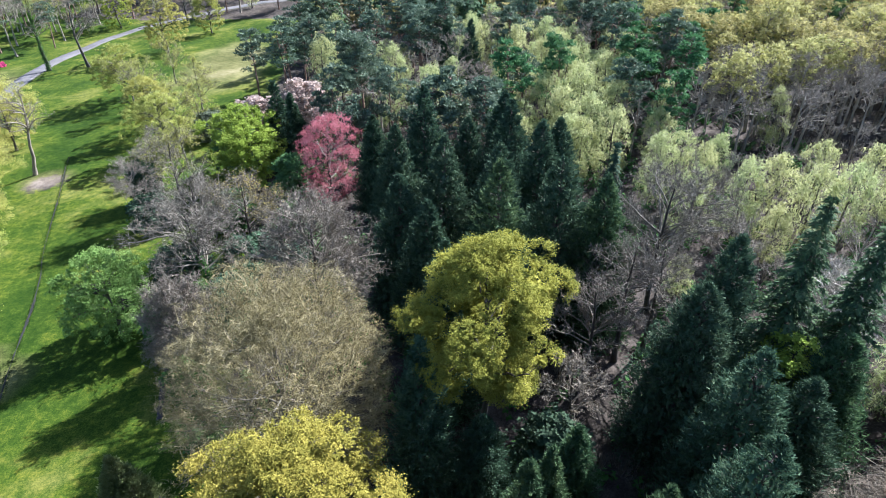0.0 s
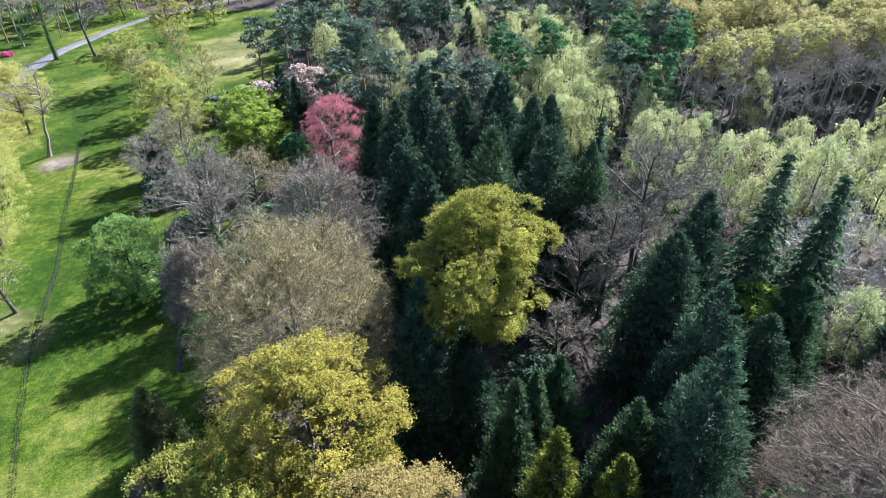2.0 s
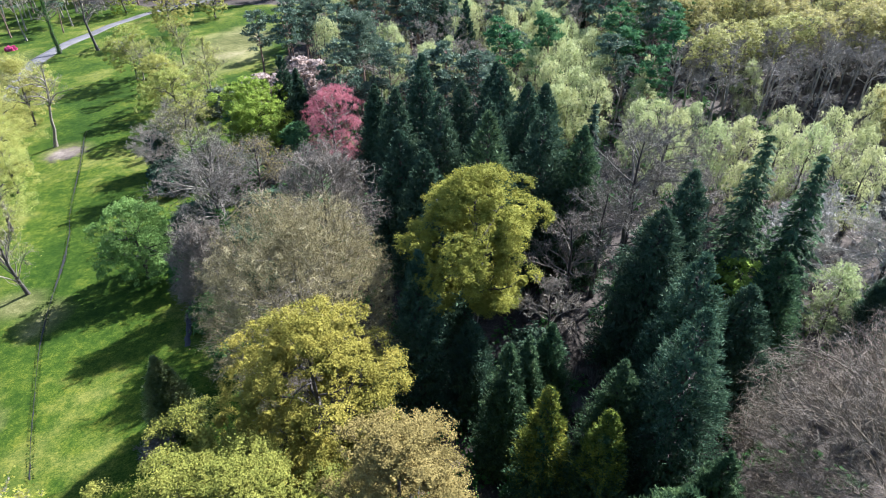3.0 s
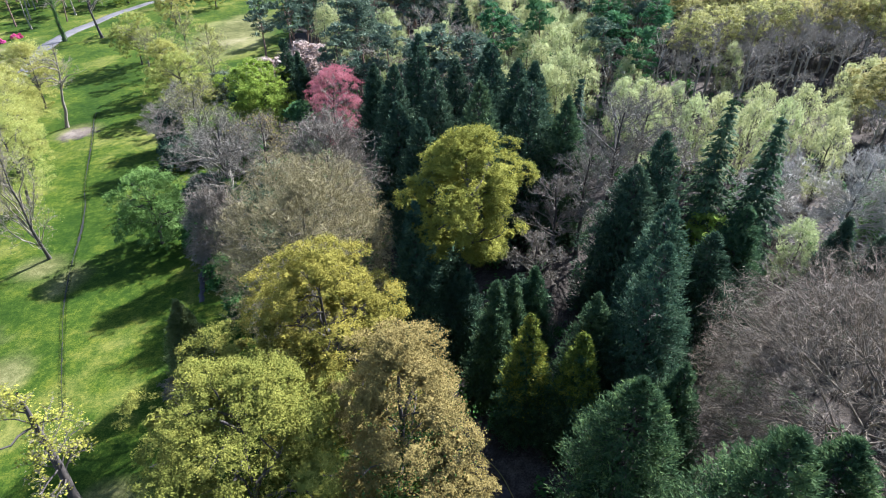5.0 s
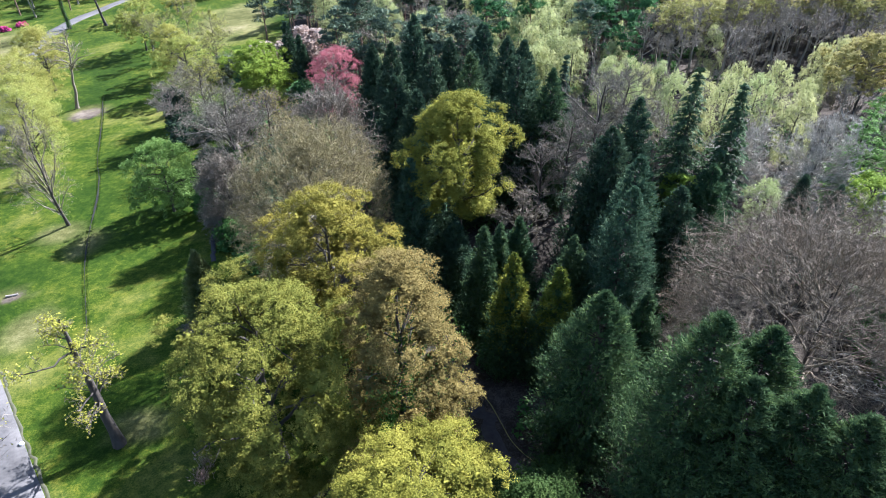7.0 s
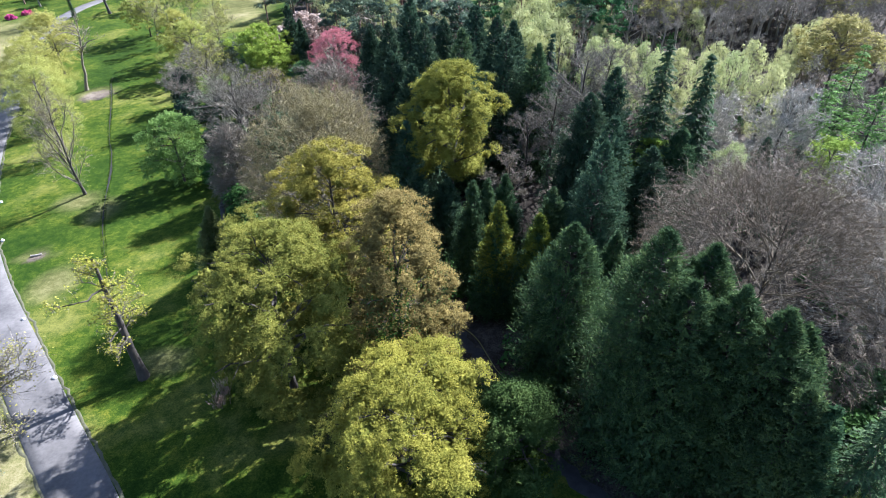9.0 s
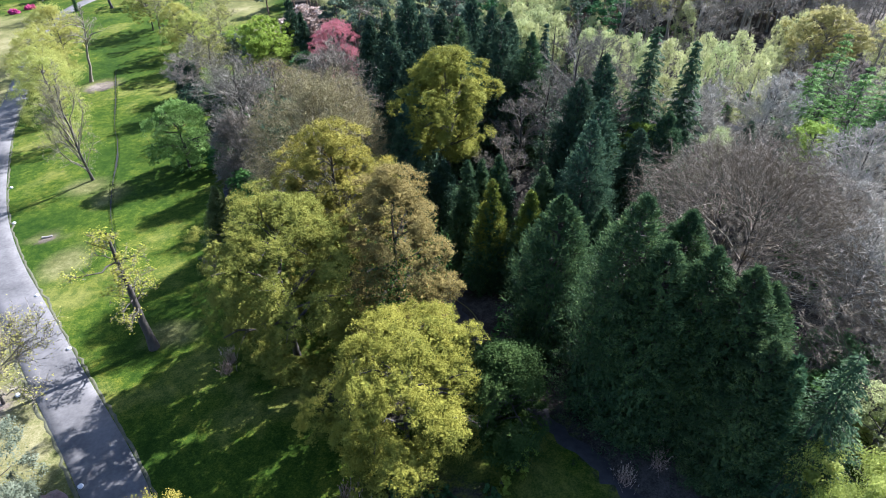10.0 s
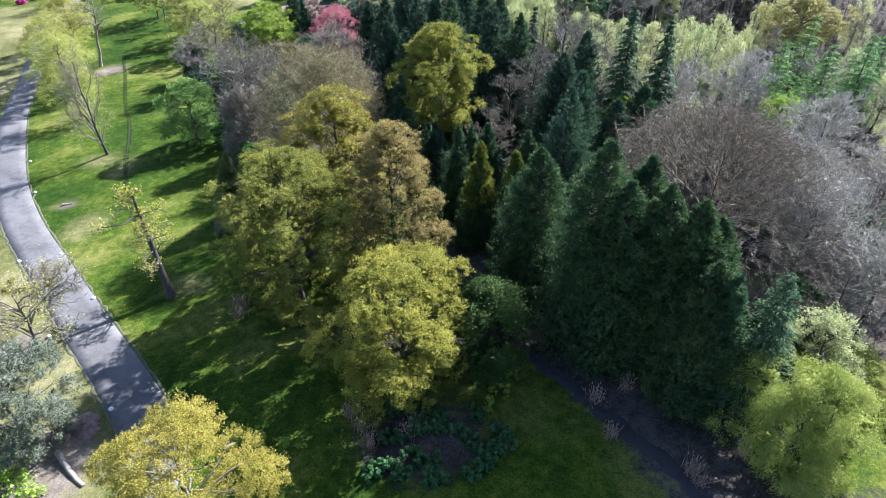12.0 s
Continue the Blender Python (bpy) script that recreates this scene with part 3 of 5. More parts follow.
def shrub(x, y, h, r, mat, label, seed=0, group="shrubs", name="shrub", clumps=40, per=40, size=0.22):
    rng = np.random.default_rng(6000 + seed)
    root = thing(name, x, y, label, "shrub", group, rng.uniform(0, 360), 0.1)
    n = 5
    an = rng.uniform(0, 6.283, n)
    tips = np.stack([np.cos(an) * r * 0.7, np.sin(an) * r * 0.7, rng.uniform(0.5, 0.95, n) * h], 1)
    for i in range(n):
        part_of("stem", mesh("stem", *tubes(bent(rng, np.zeros((1, 3)), tips[i:i + 1], 5, 0.1, 0.06), np.full((1, 5), 0.035) * np.linspace(1.2, 0.4, 5)[None], 4), M_BARK), root)
    d = sphere_dirs(rng, clumps)
    d[:, 2] = np.abs(d[:, 2])
    f = rng.uniform(0.55, 0.95, clumps) * lumpy(rng, d, 0.15)
    c = d * f[:, None] * np.array([r, r, h])
    ci = np.repeat(np.arange(clumps), per)
    o = unit(sphere_dirs(rng, clumps * per) + np.array([0, 0, 0.3]))
    pos = c[ci] + o * (r * 0.24 * rng.uniform(0.4, 1.1, clumps * per))[:, None]
    pos[:, 2] = np.clip(pos[:, 2], 0.1, None)
    part_of("crown", mesh("crown", *leaves(rng, pos, o, size), mat), root)
    return root


def undergrowth(name, label, area, count, mat, height, size, seed, twiggy=False):
    """Low brush that nobody could count: leaves or twigs in drifts over an area given as (x0, y0, x1, y1)."""
    rng = np.random.default_rng(7000 + seed)
    x0, y0, x1, y1 = area
    bushes = count // 30
    cx, cy = rng.uniform(x0, x1, bushes), rng.uniform(y0, y1, bushes)
    ok = (cx > wood_edge(cy) + 1.5) & np.array([noise.noise(Vector((a * 0.09, b * 0.09, seed * 3.0))) > -0.12 for a, b in zip(cx, cy)])
    line = np.concatenate([WOODPATH, LITTER])
    ok &= np.array([np.min(np.hypot(line[:, 0] - a, line[:, 1] - b)) > 1.9 for a, b in zip(cx, cy)])
    cx, cy = cx[ok], cy[ok]
    i = np.repeat(np.arange(len(cx)), 30)
    s = rng.uniform(0.5, 1.3, len(cx))[i]
    n = len(i)
    o = sphere_dirs(rng, n)
    o[:, 2] = np.abs(o[:, 2])
    w = 1.0 * s
    p = np.stack([cx[i], cy[i], level(cx[i], cy[i])], 1)
    tip = p + o * np.stack([w, w, s * height], 1) * rng.uniform(0.5, 1.0, n)[:, None]
    if twiggy:
        v, f = blades(rng, p + o * np.stack([w, w, 0 * w], 1) * 0.3, tip, 0.035)
    else:
        v, f = leaves(rng, tip, o + np.array([0, 0, 0.4]), size)
    tagged(new(name, mesh(name, v, f, mat)), label, "undergrowth", kind="stuff")

# ---- ground surfaces ----
def ground_material():
    m, t = material("park_ground")
    co = t.nodes.new("ShaderNodeTexCoord")
    at = t.nodes.new("ShaderNodeAttribute")
    at.attribute_name = "turf"
    big = node(t, "ShaderNodeTexNoise", Scale=0.07, Detail=5.0, Roughness=0.6)
    med = node(t, "ShaderNodeTexNoise", Scale=0.9, Detail=8.0, Roughness=0.72)
    fine = node(t, "ShaderNodeTexNoise", Scale=6.0, Detail=5.0, Roughness=0.7)
    for n in (big, med, fine):
        link(t, co.outputs["Object"], n.inputs["Vector"])
    grass = ramp(t, [(0.42, (0.011, 0.028, 0.003)), (0.50, (0.022, 0.046, 0.005)), (0.56, (0.042, 0.072, 0.007)), (0.67, (0.146, 0.150, 0.017))])
    mixn = t.nodes.new("ShaderNodeMath")
    mixn.operation = "MULTIPLY_ADD"
    mixn.inputs[1].default_value = 0.34
    link(t, fine.outputs["Fac"], mixn.inputs[0])
    half = t.nodes.new("ShaderNodeMath")
    half.operation = "MULTIPLY_ADD"
    half.inputs[1].default_value = 0.35
    link(t, med.outputs["Fac"], half.inputs[0])
    third = t.nodes.new("ShaderNodeMath")
    third.operation = "MULTIPLY"
    third.inputs[1].default_value = 0.42
    link(t, big.outputs["Fac"], third.inputs[0])
    link(t, third.outputs[0], half.inputs[2])
    link(t, half.outputs[0], mixn.inputs[2])
    link(t, mixn.outputs[0], grass.inputs["Fac"])
    litter = ramp(t, [(0.42, (0.016, 0.014, 0.010)), (0.55, (0.044, 0.038, 0.030)), (0.69, (0.135, 0.114, 0.092))])
    link(t, mixn.outputs[0], litter.inputs["Fac"])
    edge = t.nodes.new("ShaderNodeMath")
    edge.operation = "ADD"
    link(t, at.outputs["Fac"], edge.inputs[0])
    wob = t.nodes.new("ShaderNodeMapRange")
    wob.inputs["From Min"].default_value, wob.inputs["From Max"].default_value = 0.3, 0.7
    wob.inputs["To Min"].default_value, wob.inputs["To Max"].default_value = -0.4, 0.4
    link(t, med.outputs["Fac"], wob.inputs["Value"])
    link(t, wob.outputs[0], edge.inputs[1])
    sharp = t.nodes.new("ShaderNodeMapRange")
    sharp.inputs["From Min"].default_value, sharp.inputs["From Max"].default_value = 0.3, 0.7
    link(t, edge.outputs[0], sharp.inputs["Value"])
    straw = ramp(t, [(0.42, (0.05, 0.052, 0.016)), (0.54, (0.13, 0.125, 0.045)), (0.68, (0.26, 0.235, 0.12))])
    link(t, mixn.outputs[0], straw.inputs["Fac"])
    dry = t.nodes.new("ShaderNodeAttribute")
    dry.attribute_name = "dry"
    dried = t.nodes.new("ShaderNodeMath")
    dried.operation = "MULTIPLY_ADD"
    dried.use_clamp = True
    dried.inputs[1].default_value = 1.1
    link(t, dry.outputs["Fac"], dried.inputs[0])
    patch = t.nodes.new("ShaderNodeMapRange")
    patch.inputs["From Min"].default_value, patch.inputs["From Max"].default_value = 0.44, 0.72
    patch.inputs["To Min"].default_value, patch.inputs["To Max"].default_value = -0.12, 0.30
    link(t, big.outputs["Fac"], patch.inputs["Value"])
    link(t, patch.outputs[0], dried.inputs[2])
    sward = t.nodes.new("ShaderNodeMix")
    sward.data_type = "RGBA"
    link(t, dried.outputs[0], sward.inputs["Factor"])
    link(t, grass.outputs["Color"], sward.inputs["A"])
    link(t, straw.outputs["Color"], sward.inputs["B"])
    bare_earth = t.nodes.new("ShaderNodeMix")
    bare_earth.data_type = "RGBA"
    sandy = ramp(t, [(0.42, (0.09, 0.075, 0.055)), (0.55, (0.20, 0.165, 0.125)), (0.68, (0.36, 0.31, 0.25))])
    link(t, mixn.outputs[0], sandy.inputs["Fac"])
    link(t, dry.outputs["Fac"], bare_earth.inputs["Factor"])
    link(t, litter.outputs["Color"], bare_earth.inputs["A"])
    link(t, sandy.outputs["Color"], bare_earth.inputs["B"])
    mix = t.nodes.new("ShaderNodeMix")
    mix.data_type = "RGBA"
    link(t, sharp.outputs[0], mix.inputs["Factor"])
    link(t, bare_earth.outputs["Result"], mix.inputs["A"])
    link(t, sward.outputs["Result"], mix.inputs["B"])
    p = node(t, "ShaderNodeBsdfPrincipled", Roughness=0.95)
    p.inputs["Specular IOR Level"].default_value = 0.05
    link(t, mix.outputs["Result"], p.inputs["Base Color"])
    bump = node(t, "ShaderNodeBump", Strength=0.8, Distance=0.12)
    link(t, mixn.outputs[0], bump.inputs["Height"])
    link(t, bump.outputs[0], p.inputs["Normal"])
    out = t.nodes.new("ShaderNodeOutputMaterial")
    link(t, p.outputs[0], out.inputs["Surface"])
    return m


def mineral(name, dark, light, scale=1.2, bumps=0.3, rough=0.85):
    m, t = material(name)
    co = t.nodes.new("ShaderNodeTexCoord")
    n1 = node(t, "ShaderNodeTexNoise", Scale=scale, Detail=8.0, Roughness=0.7)
    n2 = node(t, "ShaderNodeTexNoise", Scale=scale * 14, Detail=4.0)
    for n in (n1, n2):
        link(t, co.outputs["Object"], n.inputs["Vector"])
    add = t.nodes.new("ShaderNodeMath")
    add.operation = "MULTIPLY_ADD"
    add.inputs[1].default_value = 0.35
    link(t, n2.outputs["Fac"], add.inputs[0])
    link(t, n1.outputs["Fac"], add.inputs[2])
    r = ramp(t, [(0.45, dark), (0.9, light)])
    link(t, add.outputs[0], r.inputs["Fac"])
    p = node(t, "ShaderNodeBsdfPrincipled", Roughness=rough)
    link(t, r.outputs["Color"], p.inputs["Base Color"])
    bump = node(t, "ShaderNodeBump", Strength=bumps, Distance=0.03)
    link(t, add.outputs[0], bump.inputs["Height"])
    link(t, bump.outputs[0], p.inputs["Normal"])
    out = t.nodes.new("ShaderNodeOutputMaterial")
    link(t, p.outputs[0], out.inputs["Surface"])
    return m


M_GROUND = ground_material()
M_ROAD = mineral("worn_asphalt", (0.055, 0.053, 0.050), (0.155, 0.147, 0.137), 0.22)
M_EDGE = mineral("sandy_verge", (0.04, 0.046, 0.018), (0.105, 0.10, 0.055), 2.0)
M_PATH = mineral("gravel_path", (0.022, 0.020, 0.019), (0.056, 0.050, 0.046), 1.5)
# Near black, so that the soil colour holds the shade inside the ditch.
M_DITCHSHADE = mineral("ditch_shade_soil", (0.004, 0.005, 0.003), (0.013, 0.014, 0.008), 2.5, 0.6)
M_WOOD = bark("weathered_wood", (0.14, 0.125, 0.10), (0.36, 0.33, 0.28))
M_WHITE = mineral("white_paint", (0.6, 0.6, 0.58), (0.8, 0.8, 0.78), 3.0)
M_MAGENTA = foliage("magenta_flowers", (0.25, 0.02, 0.10), (0.55, 0.04, 0.22), (0.75, 0.12, 0.40), 0.3)
M_VIOLET = foliage("violet_flowers", (0.03, 0.06, 0.03), (0.10, 0.09, 0.16), (0.26, 0.20, 0.42), 0.2)
M_HOSE = mineral("yellow_rubber", (0.20, 0.18, 0.05), (0.35, 0.32, 0.10), 3.0)


def wood_edge(y):
    """The wood's margin: turf lies to its left."""
    return np.interp(y, [-60, -25, 0, 12, 22, 40, 62, 85, 110, 150, 235, 260], [30, 24, 12, 4, -12, -22, -24, -30, -40, -42, -45, -150])


def oval(x, y, cx, cy, rx, ry):
    return np.clip(1.6 - 1.6 * np.hypot((x - cx) / rx, (y - cy) / ry), 0, 1)


def turf_amount(x, y):
    """How much grass grows: none in the wood, the planting bed, the worn patch and the dug bank by the road."""
    t = np.clip(0.5 + (wood_edge(y) - x) / 4.0, 0, 1)
    # Oval at (-2, 6): bare soil, widened to paint in the trees' shade.
    for spot in ((1.0, -9.5, 8, 5.5), (-30.5, -11, 5.5, 7), (-72, 100, 5, 4.5), (-51.5, 36.5, 2.2, 1.5), (-2, 6, 9, 8), (-41, 4, 4, 5)):
        t = t * (1 - oval(x, y, *spot))
    return np.maximum(t, oval(x, y, 37, -9, 11, 14))


def dry_amount(x, y):
    """Thin yellowish turf: on the far side of the road, on worn places and along the ditch."""
    rx = np.interp(y, [-80, -24, -8, 7, 20, 40, 70, 101, 160, 185], [-18, -20.8, -21.9, -34.7, -46.1, -61.4, -78.5, -91, -117, -121.7])
    d = np.clip((rx - 1.0 - x) / 3.0, 0, 0.85) * np.clip((190 - y) / 20, 0, 1)
    for spot in ((-62, 178, 16, 34), (-30.5, -11, 5.5, 7), (-72.5, 102, 6, 5), (-51.8, 36.6, 3.4, 2.2), (-52.5, 51, 4.5, 4), (-26.5, 14.5, 4, 3), (-47.5, 48, 3, 5), (-46, 30, 4, 5)):
        d = np.maximum(d, oval(x, y, *spot) * 0.8)
    return d


def build_ground():
    def spread(lo, hi, step):
        inner = np.arange(lo, hi + step / 2, step)
        far = np.cumsum(step * 1.3 ** np.arange(1, 23))
        return np.concatenate([lo - far[::-1], inner, hi + far])
    xs, ys = spread(-135, 135, 1.9), spread(-55, 270, 1.9)
    gx, gy = np.meshgrid(xs, ys)
    v = np.stack([gx, gy, level(gx, gy)], -1).reshape(-1, 3)
    n, k = len(xs), len(ys)
    i = (np.arange(k - 1)[:, None] * n + np.arange(n - 1)[None]).ravel()
    me = mesh("ground", v, np.stack([i, i + 1, i + n + 1, i + n], 1), M_GROUND, True)
    a = me.attributes.new("turf", "FLOAT", "POINT")
    a.data.foreach_set("value", turf_amount(v[:, 0], v[:, 1]).astype(np.float32))
    me.attributes.new("dry", "FLOAT", "POINT").data.foreach_set("value", dry_amount(v[:, 0], v[:, 1]).astype(np.float32))
    tagged(new("ground", me), "gently sloping parkland with bright grass and brown leaf litter", "ground", kind="structure")


build_ground()


def smooth_line(points, step=0.8):
    """A line through the points, rounded, in even steps."""
    p = np.array(points, float)
    for _ in range(3):
        q = np.empty((2 * len(p), 2))
        q[0::2], q[1::2] = p * 0.75 + np.roll(p, -1, 0) * 0.25, p * 0.25 + np.roll(p, -1, 0) * 0.75
        p = np.concatenate([p[:1], q[:-2], p[-1:]])
    s = np.concatenate([[0], np.cumsum(np.hypot(*np.diff(p, axis=0).T))])
    t = np.arange(0, s[-1], step)
    return np.stack([np.interp(t, s, p[:, 0]), np.interp(t, s, p[:, 1])], 1)


def strip(line, offsets, heights, wobble=0.0, seed=0):
    """A band along a line with a cross profile: offsets to its left, heights over the ground."""
    rng = np.random.default_rng(seed)
    d = unit(np.gradient(line, axis=0))
    nrm = np.stack([-d[:, 1], d[:, 0]], 1)
    k = len(offsets)
    off = np.array(offsets)[None] + wobble * rng.normal(size=(len(line), 1)) * np.abs(np.sign(offsets))[None]
    xy = line[:, None] + nrm[:, None] * off[..., None]
    z = level(xy[..., 0], xy[..., 1]) + np.array(heights)[None]
    v = np.concatenate([xy, z[..., None]], -1).reshape(-1, 3)
    i = (np.arange(len(line) - 1)[:, None] * k + np.arange(k - 1)[None]).ravel()
    return v, np.stack([i, i + k, i + k + 1, i + 1], 1)


ROAD = smooth_line([(-18, -80), (-22, -45), (-20.8, -24), (-20.4, -15), (-21.9, -8.4), (-25.7, -3.1), (-34.7, 7.1), (-46.1, 20.5), (-53.4, 28.9), (-61.4, 39.7), (-67.8, 50.3), (-78.5, 70.2), (-83.4, 81), (-91, 101),
                    (-104, 130), (-117, 160), (-121.7, 184.6), (-120.5, 204), (-117, 226), (-111, 240), (-97, 259), (-78, 272), (-40, 285), (20, 300)])
tagged(new("road", mesh("road", *strip(ROAD, [-2.35, -2.3, -1.2, 0, 1.2, 2.3, 2.35], [-0.05, 0.05, 0.075, 0.09, 0.075, 0.05, -0.05]), M_ROAD, True)),
       "grey worn asphalt park road with sandy edges", "road", kind="structure")
for side in (-1, 1):
    o = sorted([side * 2.33, side * 2.45, side * 2.6, side * 2.75])
    tagged(new("road_edge", mesh("road_edge", *strip(ROAD, o, [-0.03, 0.05, 0.045, -0.03], 0.10, 5 + side), M_EDGE, True)),
           "narrow sandy edging along the park road", "road edge", kind="structure")
WOODPATH = smooth_line([(3, 20), (5.5, 11), (9.5, 2.2), (12.2, -1.9), (14.8, -4.9), (17, -8.3), (19, -11.3), (22, -16), (28, -28), (34, -50)])
tagged(new("path", mesh("path", *strip(WOODPATH, [-0.95, -0.6, 0, 0.6, 0.95], [-0.05, 0.02, 0.035, 0.02, -0.05], 0.22, 3), M_PATH, True)),
       "shaded gravel footpath leading under the conifers", "path", kind="structure")
LAWNPATH = smooth_line([(-33, 62), (-30.2, 50), (-28.8, 44.5), (-27.6, 41)])
tagged(new("path", mesh("path", *strip(LAWNPATH, [-0.38, -0.22, 0, 0.22, 0.38], [-0.05, 0.04, 0.05, 0.04, -0.05], 0.08, 4), M_PATH, True)),
       "narrow grey earth footpath along the lawn's edge", "path", kind="structure")
LITTER = smooth_line([(27, 64), (24.8, 59.8), (19.5, 51.6), (16.5, 46.4), (14.1, 40.3), (12.2, 35.7)])
DITCH = smooth_line([(-73.6, 112), (-72.1, 107.6), (-66.5, 95), (-59, 76), (-53.7, 66), (-46.9, 46), (-42.4, 36.8), (-39, 30), (-35.9, 24.3)], 0.35)


def ragged_ditch():
    """A ditch with crumbling edges as a flat strip, its shade painted near black: its width swells and pinches along
    the line.
    """
    d = unit(np.gradient(DITCH, axis=0))
    nrm = np.stack([-d[:, 1], d[:, 0]], 1)
    k = len(DITCH)
    wob = [np.array([noise.noise(Vector((i * 0.35 * f, sd, 0.5))) for i in range(k)]) for f, sd in ((0.9, 1.0), (0.9, 9.0), (0.12, 4.0))]
    left, right = [np.maximum(0.05 + 0.16 * np.abs(w) + 0.14 * wob[2], 0.015) for w in wob[:2]]
    mid = 0.06 * wob[2]
    rows = [DITCH + nrm * (mid + o)[:, None] for o in (left, left * 0.4, -right * 0.4, -right)]
    z = [level(p[:, 0], p[:, 1]) + dz for p, dz in zip(rows, (0.02, 0.035, 0.035, 0.02))]
    v = np.stack([np.concatenate([p, h[:, None]], 1) for p, h in zip(rows, z)], 1).reshape(-1, 3)
    i = (np.arange(k - 1)[:, None] * 4 + np.arange(3)[None]).ravel()
    tagged(new("ditch", mesh("ditch", v, np.stack([i, i + 1, i + 5, i + 4], 1), M_DITCHSHADE, True)), "narrow dark drainage ditch across the lawn", "ditch", kind="structure")
    rng = np.random.default_rng(12)
    j = rng.integers(0, k, 2200)
    side = rng.choice([-1, 1], 2200) * (rng.uniform(0.1, 1, 2200) ** 0.6 * 0.34)
    p = DITCH[j] + nrm[j] * (mid[j] + side)[:, None]
    foot = np.concatenate([p, level(p[:, 0], p[:, 1])[:, None]], 1)
    tip = foot + np.stack([rng.normal(size=2200) * 0.12, rng.normal(size=2200) * 0.12, rng.uniform(0.06, 0.18, 2200)], 1)
    tagged(new("grass", mesh("grass", *blades(rng, foot, tip, 0.05), M_TUFT)), "rough grass hanging over the ditch's edges", "grass", kind="stuff")


M_TUFT = foliage("rough_grass_blades", (0.015, 0.035, 0.004), (0.035, 0.06, 0.006), (0.09, 0.11, 0.017), 0.3)
ragged_ditch()

# ---- the trees that stand out ----
YELLOW_LABEL = "tall broadleaf tree in yellow-green spring leaf"
Y_GROUP = "yellow-green trees in the clearing"
PLACED = []


def keep(x, y, r):
    PLACED.append((x, y, r))


def yellow(x, y, h, r, mat=M_YELLOW, label=YELLOW_LABEL, seed=0, **more):
    keep(x, y, r)
    return broadleaf_tree(x, y, h, r, mat, label, seed, group=Y_GROUP, **more)


yellow(3.3, 35.4, 23.0, 5.7, seed=1, base=0.42, tufts=2300, lobes=74, size=0.092, per=56, heart=0.3, tuft=0.36)
yellow(-8.4, 20.2, 20.9, 6.3, seed=52, base=0.04, tufts=2400, size=0.088, per=58, lobes=80, heart=0.3, tuft=0.36)
yellow(-12.2, 10.0, 19.2, 8.1, M_OLIVE, "large spreading tree in olive-yellow young leaf", seed=3, base=0.02, tufts=3100, per=60, lobes=105, size=0.084, tuft=0.35, heart=0.3)
yellow(-2.0, 10.7, 20.5, 5.3, M_BROWN, "tall oak in bronze-brown young leaf with ivy", seed=4, base=0.03, tufts=2300, per=56, ivy=0.66, lobes=80, size=0.082, tuft=0.34, heart=0.3)
yellow(-0.9, -1.2, 13.6, 7.3, M_YELLOW, "broad low tree in yellow-green spring leaf", seed=5, base=0.02, tufts=3000, per=60, lobes=90, shape=0.8, size=0.081, tuft=0.34, heart=0.3, lean=(0.8, 0.6))
yellow(-15.0, -16.8, 12.0, 6.0, M_GOLDLEAF, "yellow-leaved tree with pale twisted limbs beside the road", seed=6, base=0.15, tufts=1500, per=64, size=0.08, tuft=0.36, twig_mat=M_GREYBARK, lobes=56)
yellow(29.0, -13.6, 10.8, 4.7, M_WEEP, "weeping tree in soft lime-green leaf", seed=7, base=0.0, hang=0.8, name="weeping_tree", tufts=1300, per=62, size=0.095, weep=0.8, lobes=44, heart=0.24, tuft=0.42)
yellow(-32.5, 95.0, 14.2, 7.0, M_LIME, "rounded tree in vivid lime-green leaf", seed=8, base=0.12, size=0.19, tufts=700, per=64, lobes=40, heart=0.3)
yellow(-17.2, 86.6, 14.8, 5.6, M_RED, "red-leaved maple tree with upright limbs", seed=9, base=0.05, tufts=900, per=34, name="maple_tree", shape=1.0, size=0.13, tuft=0.5, weep=-1.0, twig_mat=M_PINKTWIG, lobes=40)
yellow(-86.4, 197, 20, 8.6, M_SOFT, seed=10, base=0.1, size=0.19, tufts=520, per=75)
yellow(-122, 243, 17, 6.5, M_LIME, "tall pale lime-green tree beyond the road", seed=41, base=0.05, size=0.22, tufts=300, per=76)
yellow(-80.4, 221.6, 14, 5.8, M_SOFT, seed=42, base=0.1, size=0.21, tufts=300, per=76)
yellow(-79.0, 150, 14, 6.5, M_SOFT, seed=11, base=0.2, size=0.16, tufts=330, per=87)
yellow(-53.0, 110, 13, 5.2, M_SOFT, seed=12, base=0.2, size=0.15, tufts=300, per=84)
yellow(-60.5, 122, 13, 5.2, M_SOFT, seed=13, base=0.2, size=0.15, tufts=300, per=84)
yellow(-65.2, 70.6, 16.5, 5.0, M_SOFT, "slender lawn tree in thin yellow-green leaf", seed=14, base=0.1, size=0.13, per=76, tufts=288, tuft=0.75)
yellow(-81.0, 97, 14.5, 6.0, M_SOFT, "lawn tree in thin yellow-green leaf", seed=15, base=0.1, size=0.13, per=76, tufts=336, tuft=0.75)
yellow(-72.0, 84, 13, 4.5, M_SOFT, "lawn tree in thin yellow-green leaf", seed=16, base=0.1, size=0.13, per=76, tufts=288, tuft=0.75)
yellow(-88.0, 118, 15, 5.5, M_SOFT, "lawn tree in thin yellow-green leaf", seed=17, base=0.1, size=0.15, tufts=330, per=95, tuft=0.75)
yellow(-94, 127, 14, 5.5, M_SOFT, "lawn tree in thin yellow-green leaf", seed=31, base=0.1, size=0.15, tufts=300, per=68, tuft=0.75)
